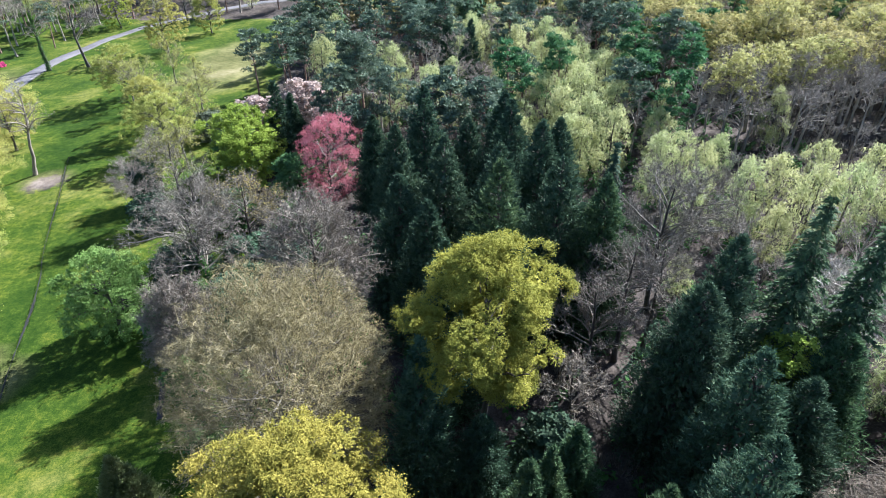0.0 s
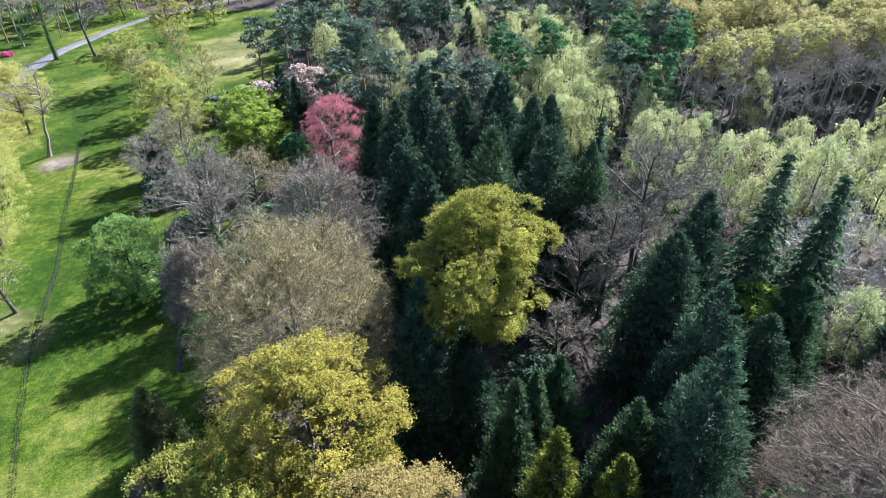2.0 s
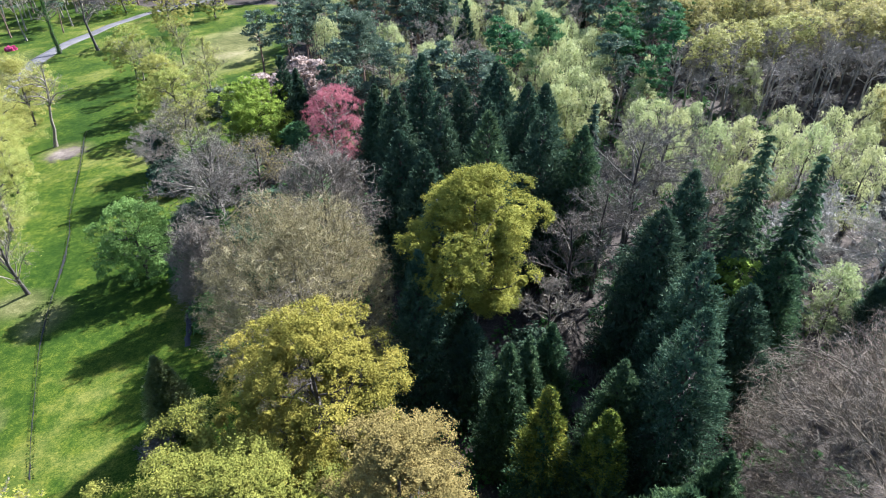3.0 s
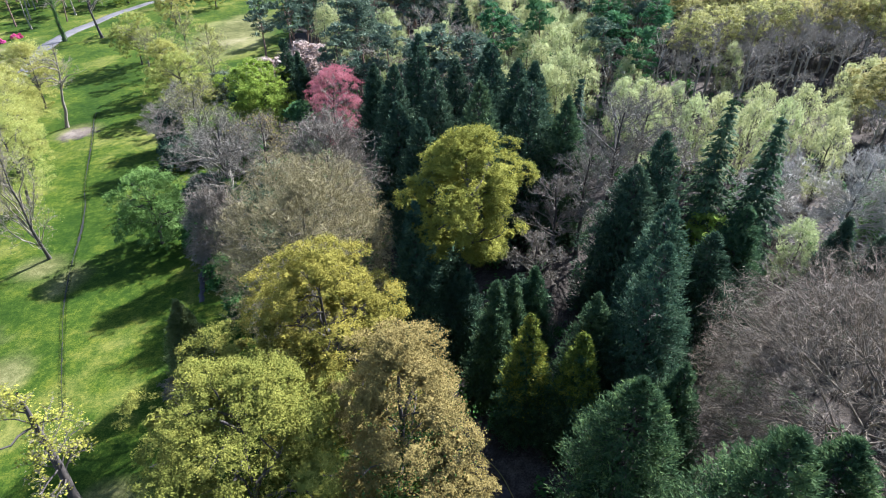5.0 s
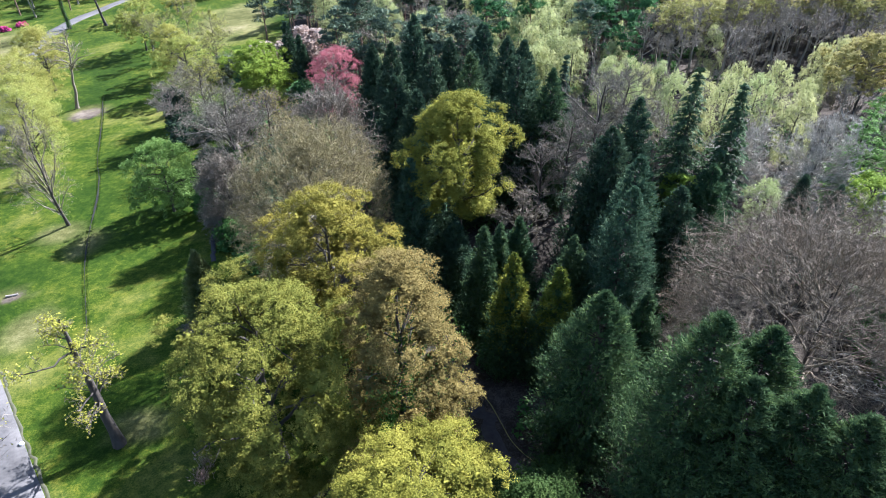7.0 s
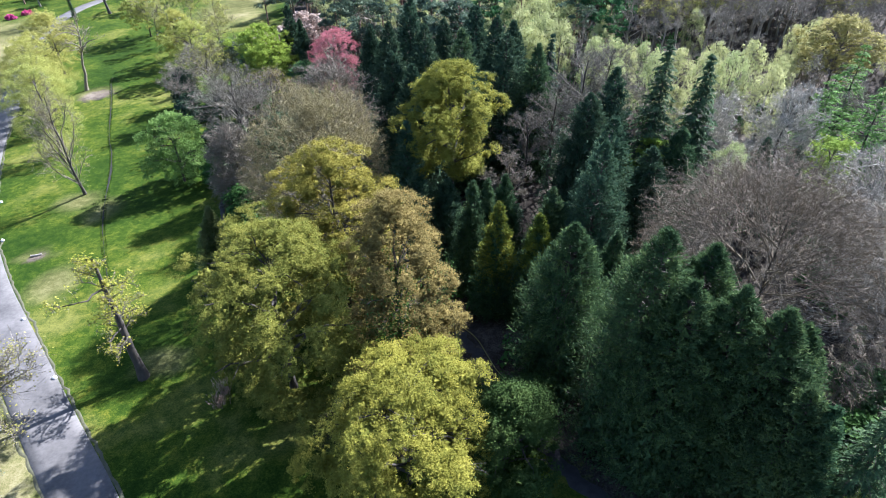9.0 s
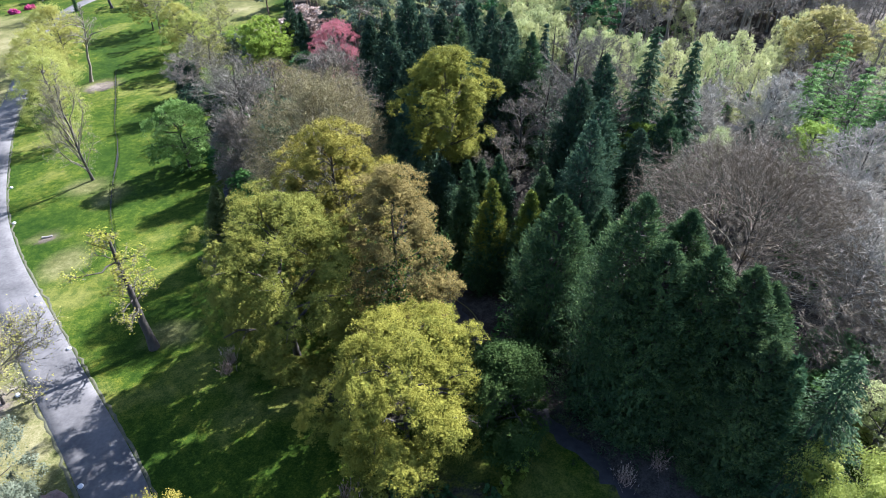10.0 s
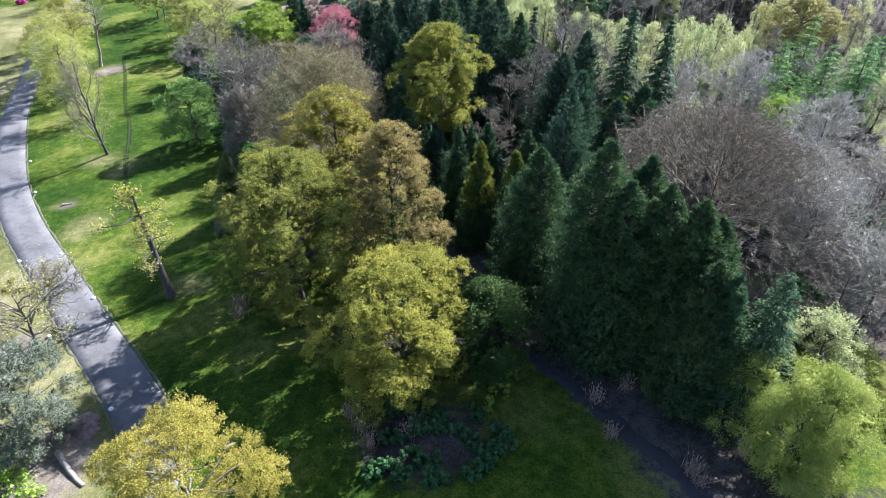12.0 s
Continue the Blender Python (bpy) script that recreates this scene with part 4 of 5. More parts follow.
yellow(-85.5, 104, 14, 5.0, M_SOFT, "lawn tree in thin yellow-green leaf", seed=32, base=0.1, size=0.15, tufts=280, per=68, tuft=0.75)
yellow(-77, 90, 13, 4.6, M_SOFT, "lawn tree in thin yellow-green leaf", seed=33, base=0.1, size=0.14, tufts=260, per=68, tuft=0.75)
yellow(-37.8, 55.4, 11.4, 5.2, M_LAWNGREEN, "small fresh green leafy tree on the lawn", seed=18, base=0.06, size=0.15, tufts=640, per=50, lobes=40)
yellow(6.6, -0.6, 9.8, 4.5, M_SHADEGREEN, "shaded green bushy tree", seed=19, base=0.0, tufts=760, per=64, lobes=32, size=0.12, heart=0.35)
yellow(-32.0, -8.4, 11.8, 4.0, M_GREY, "grey-green soft-leaved tree beside the road", seed=20, base=0.05, size=0.115, tufts=460, per=92, lobes=34)
yellow(71, 74, 13.4, 6.6, M_HAZYOLIVE, "rounded tree in pale yellow leaf at the wood's edge", seed=21, base=0.3, size=0.2, tufts=700, per=46, lobes=44, twig_mat=M_GREYBARK)
yellow(49.5, 36, 10.5, 3.2, M_LIME, "small tree in bright lime-yellow leaf", seed=22, base=0.1, tufts=168)
yellow(28.0, 36.5, 11.5, 3.0, M_LIME, "bright lime-green tree among dark conifers", seed=23, base=0.1, tufts=192)
yellow(34.4, -5.6, 8.6, 3.2, M_PALE, "thin pale green tree at the wood's edge", seed=24, base=0.1, tufts=240, per=64, size=0.12)

# Conifers of the dark central stand and the right-hand row
DARK_LABEL = "dense dark green conical conifer"


def conifer(x, y, h, r, mat=M_DARK, label=DARK_LABEL, seed=0, **more):
    keep(x, y, r)
    return conifer_tree(x, y, h, r, mat, label, seed, **more)


conifer(-9.7, 81.5, 15.8, 3.8, seed=1, branches=640, sprays=24, size=0.38, tip=1.1, rough=0.1)
conifer(-2.4, 75.0, 21.5, 5.2, seed=2, branches=640, sprays=24, size=0.38, tip=1.1, rough=0.1)
conifer(8.7, 84.0, 17.0, 4.9, seed=3, branches=640, sprays=24, size=0.38, tip=1.1, rough=0.1)
conifer(5.0, 48.5, 22.6, 5.5, M_CON, seed=4, branches=640, sprays=24, size=0.38, tip=1.1, rough=0.1)
conifer(11.0, 64.0, 20.0, 5.2, seed=5, branches=640, sprays=24, size=0.38, tip=1.1, rough=0.1)
conifer(11.3, 53.0, 20.8, 5.9, seed=6, branches=640, sprays=24, size=0.38, tip=1.1, rough=0.1)
conifer(15.4, 51.5, 19.2, 5.0, M_CON, seed=7, branches=640, sprays=24, size=0.38, tip=1.1, rough=0.1)
conifer(0.2, 41.0, 19.5, 3.7, seed=8)
conifer(-1.6, 31.0, 17.8, 3.3, M_BLUE, "shaded blue-green conifer under a yellow tree", seed=9)
conifer(3.1, 71.0, 18.6, 4.7, seed=10, branches=640, sprays=24, size=0.38, tip=1.1, rough=0.1)
conifer(-5.5, 67.0, 19.5, 4.9, seed=11, branches=640, sprays=24, size=0.38, tip=1.1, rough=0.1)
conifer(0.2, 60.0, 20.5, 5.2, seed=12, branches=640, sprays=24, size=0.38, tip=1.1, rough=0.1)
conifer(6.0, 59.0, 20.0, 4.9, seed=13, branches=640, sprays=24, size=0.38, tip=1.1, rough=0.1)
conifer(-4.5, 57.0, 18.0, 4.7, seed=14, branches=640, sprays=24, size=0.38, tip=1.1, rough=0.1)
conifer(-1.5, 51.0, 18.0, 4.7, seed=15, branches=640, sprays=24, size=0.38, tip=1.1, rough=0.1)
conifer(8.5, 73.0, 19.5, 4.9, seed=16, branches=640, sprays=24, size=0.38, tip=1.1, rough=0.1)
conifer(14.5, 72.0, 17.0, 4.7, seed=17, branches=640, sprays=24, size=0.38, tip=1.1, rough=0.1)
conifer(2.8, 30.0, 11.0, 3.1, seed=18, size=0.24, sprays=42, slim=0.32)
conifer(5.2, 23.7, 14.0, 2.5, M_CON, "slim dark green conifer beside the path", seed=19, size=0.24, sprays=42, slim=0.32)
conifer(6.9, 25.2, 13.2, 2.0, M_CON, "slim dark green conifer beside the path", seed=20, size=0.24, sprays=42, slim=0.32)
conifer(9.0, 27.5, 12.5, 2.6, M_CON, seed=21, size=0.24, sprays=42, slim=0.32)
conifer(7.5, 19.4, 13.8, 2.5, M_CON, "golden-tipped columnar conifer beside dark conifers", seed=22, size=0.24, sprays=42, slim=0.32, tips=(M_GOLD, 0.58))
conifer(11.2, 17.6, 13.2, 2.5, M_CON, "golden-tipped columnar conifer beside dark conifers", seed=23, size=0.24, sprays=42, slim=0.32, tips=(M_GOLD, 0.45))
conifer(13.0, 21.5, 13.8, 3.1, M_CON, seed=24, size=0.24, sprays=42, slim=0.32)
conifer(17.0, 20.6, 19.0, 4.7, M_BLUE, "tall blue-green conifer with sunlit tips", seed=25, size=0.24, sprays=42, slim=0.32)
conifer(17.5, 14.0, 13.0, 2.9, M_CON, seed=26, size=0.24, sprays=42, slim=0.32)
for x, y, h, r, k in ((12.0, 8.2, 18.0, 4.0, 27), (15.9, 1.1, 21.8, 4.5, 28), (19.9, 2.2, 19.5, 4.0, 29), (17.4, -1.3, 19.4, 4.1, 30), (20.2, -2.0, 19.2, 3.7, 46), (22.3, -3.5, 18.6, 3.8, 31), (24.5, -2.7, 16.4, 3.3, 47), (23.0, -6.9, 15.4, 3.3, 44)):
    conifer(x, y, h, r, M_ROW, "tall dense green conifer in the row", seed=k, group="tall conifers in the row", column=0.85, tip=0.8, rough=0.12, size=0.25, branches=800, sprays=44, slim=0.32, belly=0.22)
conifer(24.2, -7.6, 14.6, 2.6, M_CON, "dense green conifer in the row", seed=32)
conifer(19.0, 35.2, 18.0, 5.0, seed=33, column=0.4, branches=760)
conifer(22.6, 39.2, 19.4, 4.4, seed=34, branches=760)
conifer(19.8, 27.9, 18.2, 4.4, M_BLUE, "blue-green conifer with sunlit tips", seed=35)
conifer(29.5, 33.4, 13.8, 4.1, M_CON, seed=36)
conifer(25.0, 29.5, 13.5, 4.4, seed=37)
conifer(39.5, 33.4, 11.6, 2.3, seed=38)
conifer(41.6, 30.7, 11.6, 2.4, seed=39)
conifer(-24.5, 29.6, 10.4, 2.8, M_LITYEW, "small leaning evergreen in sunlit olive colour on the lawn", seed=40, group="", size=0.22, sprays=40, lean=(-1.4, 0), belly=0.16, tip=1.25, rough=0.08)
conifer(-48.6, 90.0, 8.0, 2.4, M_DARK, "round dark evergreen on the lawn", seed=41, group="", belly=0.5, column=1.0, branches=520, sprays=24, size=0.4)
conifer(-27.5, 108, 11.5, 2.7, seed=42, branches=640, sprays=24, size=0.38, tip=1.1, rough=0.1)
keep(27.3, 38.3, 3)
fir_tree(28.2, 39.3, 22.6, 4.6, M_CON, "tall open fir with drooping grey-green boughs", seed=1)
keep(33.0, 38.5, 3)
fir_tree(33.0, 38.6, 20.6, 4.4, M_CON, "tall open fir with drooping grey-green boughs", seed=2)
keep(27.8, -9.0, 3)
fir_tree(27.4, -8.2, 15.4, 4.9, M_CON, "dark blue-green fir at the row's end", seed=3, step=0.55, per=130, size=0.26)
keep(19.5, 63.6, 2)
fir_tree(19.5, 64.0, 16.8, 2.4, M_DARK, "slim dark fir among pale birches", seed=4)

# Bare trees
def bare(x, y, h, r, *rest, **more):
    keep(x, y, r)
    return bare_tree(x, y, h, r, *rest, **more)


bare(-12.0, 32.8, 21.9, 8.6, "large domed tree thick with brown buds", M_BUDTWIG, seed=1, limbs=44, subs=12, twigs=5, fine=3, base=0.06, buds=0.75, name="domed_tree", lump=0.05, bud_size=0.07, shell=56000, width=0.014, wild=2.0, limb=0.014, dome=True, inset=0.94, trunk_mat=M_TWIG, reach_scale=0.7)
bare(-12.6, 50.0, 20.2, 6.3, "spreading grey leafless tree", M_GREYBARK, seed=2, limbs=28, base=0.34, droop=0.05, shell=22000, width=0.018, wild=1.6)
bare(-27.0, 49.0, 12.8, 4.2, "upright grey leafless tree at the lawn's edge", M_GREYBARK, seed=3, limbs=34, base=0.04, shell=20000, width=0.018, lump=0.2, wild=1.4)
bare(-28.0, 60.0, 14.5, 6.0, "leafless tree with an ivy-clad leaning trunk", M_TWIG, seed=4, base=0.3, ivy=0.5, lean=(-1.5, 1.0), shell=6000, width=0.018, lump=0.3, wild=1.8)
bare(-33.0, 72.0, 13.0, 6.5, seed=5, mat=M_TWIG, base=0.3, shell=6000, lump=0.3, wild=1.8)
bare(-26.0, 71.0, 13.0, 5.5, seed=6, mat=M_TWIG, base=0.3, buds=0.2, bud_mat=M_BROWN)
bare(-42.0, 88.0, 13.0, 5.5, seed=7, mat=M_TWIG, base=0.3, buds=0.25, bud_mat=M_OLIVE)
bare(-46.0, 82.0, 11.5, 4.0, seed=8, mat=M_PINKTWIG, base=0.3)
bare(-47.5, 93.0, 11.0, 4.0, "small pinkish-grey leafless tree", seed=9, mat=M_PINKTWIG, base=0.3)
bare(31.5, 13.3, 20.0, 13.8, "very broad reddish-grey leafless tree", M_LICHEN, seed=10, limbs=34, subs=12, twigs=7, base=0.14, droop=0.05, width=0.0105, shell=90000, lump=0.14, thick=0.012, limb=0.011, wild=1.9, inset=0.8, reach_scale=1.3)
bare(13.2, 42.5, 14.0, 4.0, "slim silvery leafless tree", M_GREYBARK, seed=11)
bare(23.0, 54.5, 18.0, 6.0, "leafless oak with twisted dark limbs", M_TWIG, seed=12, base=0.35)
bare(27.5, 59.0, 17.0, 5.5, "leafless oak with twisted dark limbs", M_TWIG, seed=13, base=0.35)
bare(40.0, 9.0, 13.5, 5.5, "silvery leafless tree among pale birches", M_SILVER, seed=14, shell=9000, width=0.022, lump=0.3, wild=1.6)
bare(50.0, 27.0, 13.5, 5.0, "silvery leafless tree among pale birches", M_SILVER, seed=15, shell=9000, width=0.022, lump=0.3, wild=1.6)
bare(47.0, 43.0, 13.5, 5.0, "silvery leafless tree among pale birches", M_SILVER, seed=16, shell=9000, width=0.022, lump=0.3, wild=1.6)
bare(38.0, 45.0, 12.5, 4.5, "silvery leafless tree among pale birches", M_SILVER, seed=17, shell=9000, width=0.022, lump=0.3, wild=1.6)
bare(45.5, 19.0, 11.5, 4.6, "silvery leafless tree among pale birches", M_SILVER, seed=62, shell=9000, width=0.022, lump=0.3, wild=1.6)
bare(53.0, 17.0, 12.0, 4.8, "silvery leafless tree among pale birches", M_SILVER, seed=63, shell=9000, width=0.022, lump=0.3, wild=1.6)
bare(43.5, 1.5, 11.0, 4.4, "silvery leafless tree among pale birches", M_SILVER, seed=64, shell=8000, width=0.02, lump=0.3, wild=1.6)
bare(38.0, -1.0, 10.0, 4.0, "thin leafless tree at the wood's edge", M_GREYBARK, seed=18)
bare(-39.5, 5.5, 8.5, 6.8, "low spreading oak with crooked limbs and yellow buds", M_GREYBARK, seed=19, base=0.15, buds=0.3, bud_mat=M_SOFT, limb=0.026)
bare(-76.0, 104.0, 17.5, 4.5, "tall grey leafless tree on the lawn", M_GREYBARK, seed=20, base=0.35, limbs=18, subs=7, twigs=5, trunk_mat=M_GREYBARK, group="lawn trees", thick=0.02, limb=0.03, lean=(-2.5, 0.5))
bare(-52.6, 53.2, 19.0, 3.3, "slender leafless lawn tree with upright stems", M_GREYBARK, seed=21, base=0.06, limbs=26, subs=8, twigs=6, lean=(-0.8, 0.6), buds=0.25, bud_mat=M_SOFT, bud_size=0.12, group="lawn trees", spread=1.3, width=0.016, thick=0.012, limb=0.012)
bare(-27.6, 12.4, 15.6, 3.1, "half-dead tree with tufts of yellow leaf on a dark trunk", M_GREYBARK, seed=22, base=0.02, limbs=30, subs=6, twigs=6, lean=(-1.6, 1.8), buds=0.42,
     bud_mat=M_GOLDLEAF, trunk_mat=M_BARK, group="lawn trees", thick=0.03, bud_size=0.16, spread=0.1, lump=0.6, limb=0.024, width=0.016)
bare(-117.2, 183.5, 21, 5.0, "tall leafless tree with an ivy-clad trunk beside the road", M_TWIG, seed=23, base=0.35, limbs=18, subs=7, twigs=5, group="lawn trees", ivy=0.8, thick=0.024)
bare(-106.0, 185.0, 22, 7.0, "tall leafless tree beside the road", M_TWIG, seed=24, base=0.3, limbs=24, subs=8, twigs=6, group="lawn trees", width=0.035, thick=0.02)
bare(-94.0, 237.5, 18, 6.0, "tall leafless tree beside the road", M_TWIG, seed=30, base=0.3, limbs=20, subs=7, twigs=5, group="lawn trees", width=0.04, thick=0.022)
bare(17.5, 46.5, 16, 4.5, "leafless oak with twisted dark limbs", M_TWIG, seed=26, base=0.3)
bare(10.5, 36.5, 11.5, 3.4, "slim silvery leafless tree", M_GREYBARK, seed=27)
bare(20.5, 47.5, 15, 4.2, "leafless oak with twisted dark limbs", M_TWIG, seed=29, base=0.3)
bare(6.0, 100.0, 15, 5.0, seed=25, mat=M_TWIG)

# Thinly leaved trees between the lawn and the wood
for i, (x, y, hh, rr) in enumerate(((-75.5, 146, 13, 5.0), (-68, 138, 13, 5.0), (-61.5, 129, 12, 4.6), (-52.5, 116, 12, 4.6), (-46.5, 103, 11, 4.0), (-50.5, 122, 12, 4.5), (-55, 136, 12, 4.6), (-70, 160, 13, 5.0))):
    bare(x, y, hh, rr, "tree in thin yellow-green young leaf", M_TWIG, seed=40 + i, base=0.15, limbs=18, subs=7, twigs=6, fine=3, buds=1.0, bud_mat=M_SOFT, bud_size=0.15, group="thinly leaved trees by the lawn", far=True)

# Evergreen understorey and blossom among the left-hand bare trees
def evergreen(x, y, h, r, mat, label, seed, **more):
    keep(x, y, r * 0.7)
    return broadleaf_tree(x, y, h, r, mat, label, 300 + seed, 0.0, int(46 * r * r ** 0.5), 18, 0.34, group="evergreens in the understorey", name="evergreen_tree", lobes=16, thick=0.012, **more)


evergreen(-43.5, 80.5, 6.0, 3.2, M_DARK, "round blackish evergreen at the lawn's edge", 1)
evergreen(-31.5, 79.5, 6.0, 4.0, M_IVY, "dark green evergreen under bare trees", 2)
evergreen(-34.0, 66.0, 5.5, 3.4, M_DARK, "dark evergreen under bare trees", 3)
evergreen(-27.8, 58.5, 5.0, 3.0, M_IVY, "dark green evergreen under bare trees", 4)
evergreen(-24.5, 63.5, 7.5, 4.0, M_DARK, "dark evergreen under bare trees", 5)
# Added evergreen: fills in for dark shade and throws shadow on the lawn.
evergreen(-31.0, 53.5, 4.6, 2.8, M_IVY, "dark green evergreen at the lawn's edge", 6)
evergreen(-25.8, 45.0, 3.6, 2.4, M_IVY, "dark green evergreen at the lawn's edge", 7)
evergreen(-23.5, 53.0, 9.0, 4.0, M_DARK, "dark evergreen under bare trees", 8)
evergreen(-17.5, 60.0, 8.0, 4.0, M_DARK, "dark evergreen under bare trees", 9)
evergreen(-20.0, 71.0, 8.0, 4.0, M_IVY, "dark green evergreen under bare trees", 10)
evergreen(-22.5, 86.0, 9.0, 4.2, M_GREEN, "green leafy tree behind the red maple", 11)
evergreen(-36.0, 101, 9.0, 4.5, M_GREEN, "green leafy tree beside the meadow", 12)
evergreen(-21.0, 37.0, 4.5, 2.6, M_IVY, "dark green evergreen at the lawn's edge", 13)
evergreen(8.5, 33.5, 7.0, 3.0, M_DARK, "dark evergreen in the conifers' shade", 14)
evergreen(36.5, 3.5, 5.0, 3.0, M_GREEN, "green leafy bush among leafless trees", 15)
evergreen(33.0, -1.0, 4.5, 2.8, M_IVY, "dark green bush among leafless trees", 16)
evergreen(42.0, 18.0, 5.0, 3.0, M_IVY, "dark green bush among leafless trees", 17)
evergreen(-29.0, 122, 10.0, 5.6, M_PINK, "rounded tree in pale pinkish blossom", 18)
evergreen(-38.0, 121, 7.5, 4.4, M_PINK, "rounded tree in pale pinkish blossom", 19)
evergreen(-47.0, 118, 6.0, 4.0, M_GREY, "pale grey-green bush beside the meadow", 20)
for i, (x, y, h, r) in enumerate(((-32.5, -13.0, 3.0, 3.0), (-36.0, -9.0, 3.4, 2.6), (-30.0, -17.5, 2.6, 2.6))):
    shrub(x, y, h, r, M_LIME, "low bright green shrub beside the road", 20 + i, "roadside shrubs")

shrub(-24.2, 30.5, 1.6, 1.9, M_VIOLET, "shrub in violet flower beside the lawn", 50, "", size=0.2)
bare(-27.4, 47.8, 5.5, 3.2, "twiggy grey leafless bush at the lawn's edge", M_GREYBARK, seed=61, base=0.0, limbs=18, subs=7, twigs=6, name="leafless_bush", group="", shell=2500, thick=0.012, lump=0.25, wild=2.0)
bare(-25.0, 26.3, 2.6, 1.7, "low grey leafless bush beside the lawn", M_GREYBARK, seed=60, base=0.0, limbs=16, subs=7, twigs=6, name="leafless_bush", group="", shell=3000, thick=0.012)

for i, (x, y, h, r) in enumerate(((33.5, -11.5, 2.6, 2.2), (37.0, -8.0, 3.0, 2.4), (35.5, -3.0, 2.6, 2.0), (39.5, -4.0, 3.2, 2.6), (41.0, -10.0, 2.8, 2.4))):
    shrub(x, y, h, r, M_SOFT, "pale yellow-green shrub at the wood's edge", 70 + i, "pale shrubs at the wood's edge", size=0.16, clumps=50, per=60)

# Shrubs of the planting bed
BED = np.random.default_rng(42)
bed_shrub = None
for k in range(34):
    an, ra = BED.uniform(0, 6.283), math.sqrt(BED.uniform(0.05, 1))
    x, y, s = 1.2 + 7.2 * ra * math.cos(an), -9.8 + 4.6 * ra * math.sin(an), BED.uniform(0.7, 1.25)
    if bed_shrub is None:
        bed_shrub = shrub(x, y, 1.3, 0.85, M_GREEN, "rounded dark green shrub in the planting bed", 1, "planting bed shrubs", clumps=26, per=34, size=0.2)
    else:
        copy_thing(bed_shrub, pose(x, y, lev(x, y) - 0.05, 0, 0, BED.uniform(0, 360)) @ Matrix.Diagonal((s, s, s, 1)))


for i, (x, y, h) in enumerate(((8.8, -3.4, 2.4), (8.0, -5.0, 2.0), (6.9, -6.6, 1.5), (9.4, -2.2, 1.6), (-12.8, -8.6, 1.5), (-10.6, -9.4, 1.3))):
    shrub(x, y, h, h * 0.5, M_LIME, "young bright green leafy sapling", 90 + i, "saplings at the shade's edge", name="sapling", clumps=22, per=40, size=0.13)


def dry_stems(x, y, h, r, seed):
    """A clump of upright dead stems, bleached pinkish tan."""
    rng = np.random.default_rng(8000 + seed)
    root = thing("dry_stems", x, y, "clump of upright dry tan stems in the shade", "dry plant", "dry stems under the trees", rng.uniform(0, 360), 0.05)
    n = 90
    a = np.stack([rng.normal(size=n) * r * 0.4, rng.normal(size=n) * r * 0.4, 0 * np.ones(n)], 1)
    b = a + np.stack([rng.normal(size=n) * r * 0.4, rng.normal(size=n) * r * 0.4, h * rng.uniform(0.5, 1, n)], 1)
    stems = tagged(part_of("stem", mesh("stem", *blades(rng, a, b, 0.022), M_DRY), root), kind="stuff")
    tagged(part_of("seed_head", mesh("seed_head", *slivers(rng, b, np.tile([1.0, 0, 0], (n, 1)), 0.28, 0.3, b - a), M_DRYHEAD), stems), kind="stuff")


STEMS = ((19.9, -3.5), (19.0, -5.2), (16.5, -10.2), (16.1, -6.4), (21.8, -14.0), (22.0, -14.9), (26.2, -12.5), (-18.8, 9.7), (-18.8, 8.3), (-5.3, -6.4), (-4.2, -8.0), (0.4, -8.0), (-0.3, -9.1), (-3.3, -9.9))
M_DRY = bark("dry_stems", (0.16, 0.10, 0.075), (0.42, 0.30, 0.23))
M_DRYHEAD = foliage("dry_seed_heads", (0.25, 0.16, 0.12), (0.40, 0.28, 0.22), (0.52, 0.40, 0.32), 0.3)
for i, (x, y) in enumerate(STEMS):
    dry_stems(x, y, 1.7 + 0.4 * math.sin(i * 2.1), 0.7, i)

# Small things on the lawn and by the road
def marker_stone(x, y):
    """A small white-painted stone that marks the road's edge."""
    bm = bmesh.new()
    bmesh.ops.create_icosphere(bm, subdivisions=2, radius=0.24)
    for v in bm.verts:
        v.co *= 1 + 0.12 * noise.noise(v.co * 6 + Vector((x, y, 0)))
        v.co.z *= 0.8
    me = bpy.data.meshes.new("marker_stone")
    bm.to_mesh(me)
    bm.free()
    me.materials.append(M_WHITE)
    ob = new("marker_stone", me)
    ob.matrix_basis = pose(x, y, lev(x, y) + 0.12, 0, 0, x * 40)
    tagged(ob, "small white-painted stone at the road's edge", "stone", "white marker stones")


for x, y in ((-45.6, 22.9), (-27.6, -4.1), (-65.3, 52.3), (-50.2, 21.5), (-58.4, 40.8), (-36.9, 13.0), (-38.6, 6.4)):
    marker_stone(x, y)


def log(name, x, y, length, radius, turn, mat, label):
    """A felled trunk with uneven girth, lying on the ground, and its cut ends."""
    rng = np.random.default_rng(int(abs(x * 10)))
    root = thing(name, x, y, label, "log", turn=turn)
    path = bent(rng, np.array([[-length / 2, 0, radius * 0.85]]), np.array([[length / 2, 0, radius * 0.75]]), 9, 0.0, 0.012)
    bole = part_of("trunk", mesh("trunk", *tubes(path, radius * np.linspace(1.1, 0.75, 9)[None], 10), mat, True), root)
    for side, k, f in ((0, -1, 1.1), (-1, 1, 0.75)):
        c = path[0, side]
        an = np.arange(10) * 0.6283
        v = np.concatenate([[c + [0.01 * k, 0, 0]], c + np.stack([0 * an, np.cos(an), np.sin(an)], 1) * radius * f])
        q = np.stack([np.zeros(10, int), 1 + np.arange(10), 1 + (np.arange(10) + 1) % 10], 1)
        part_of("cut_end", mesh("cut_end", v, q, M_WOOD), bole)
    return root


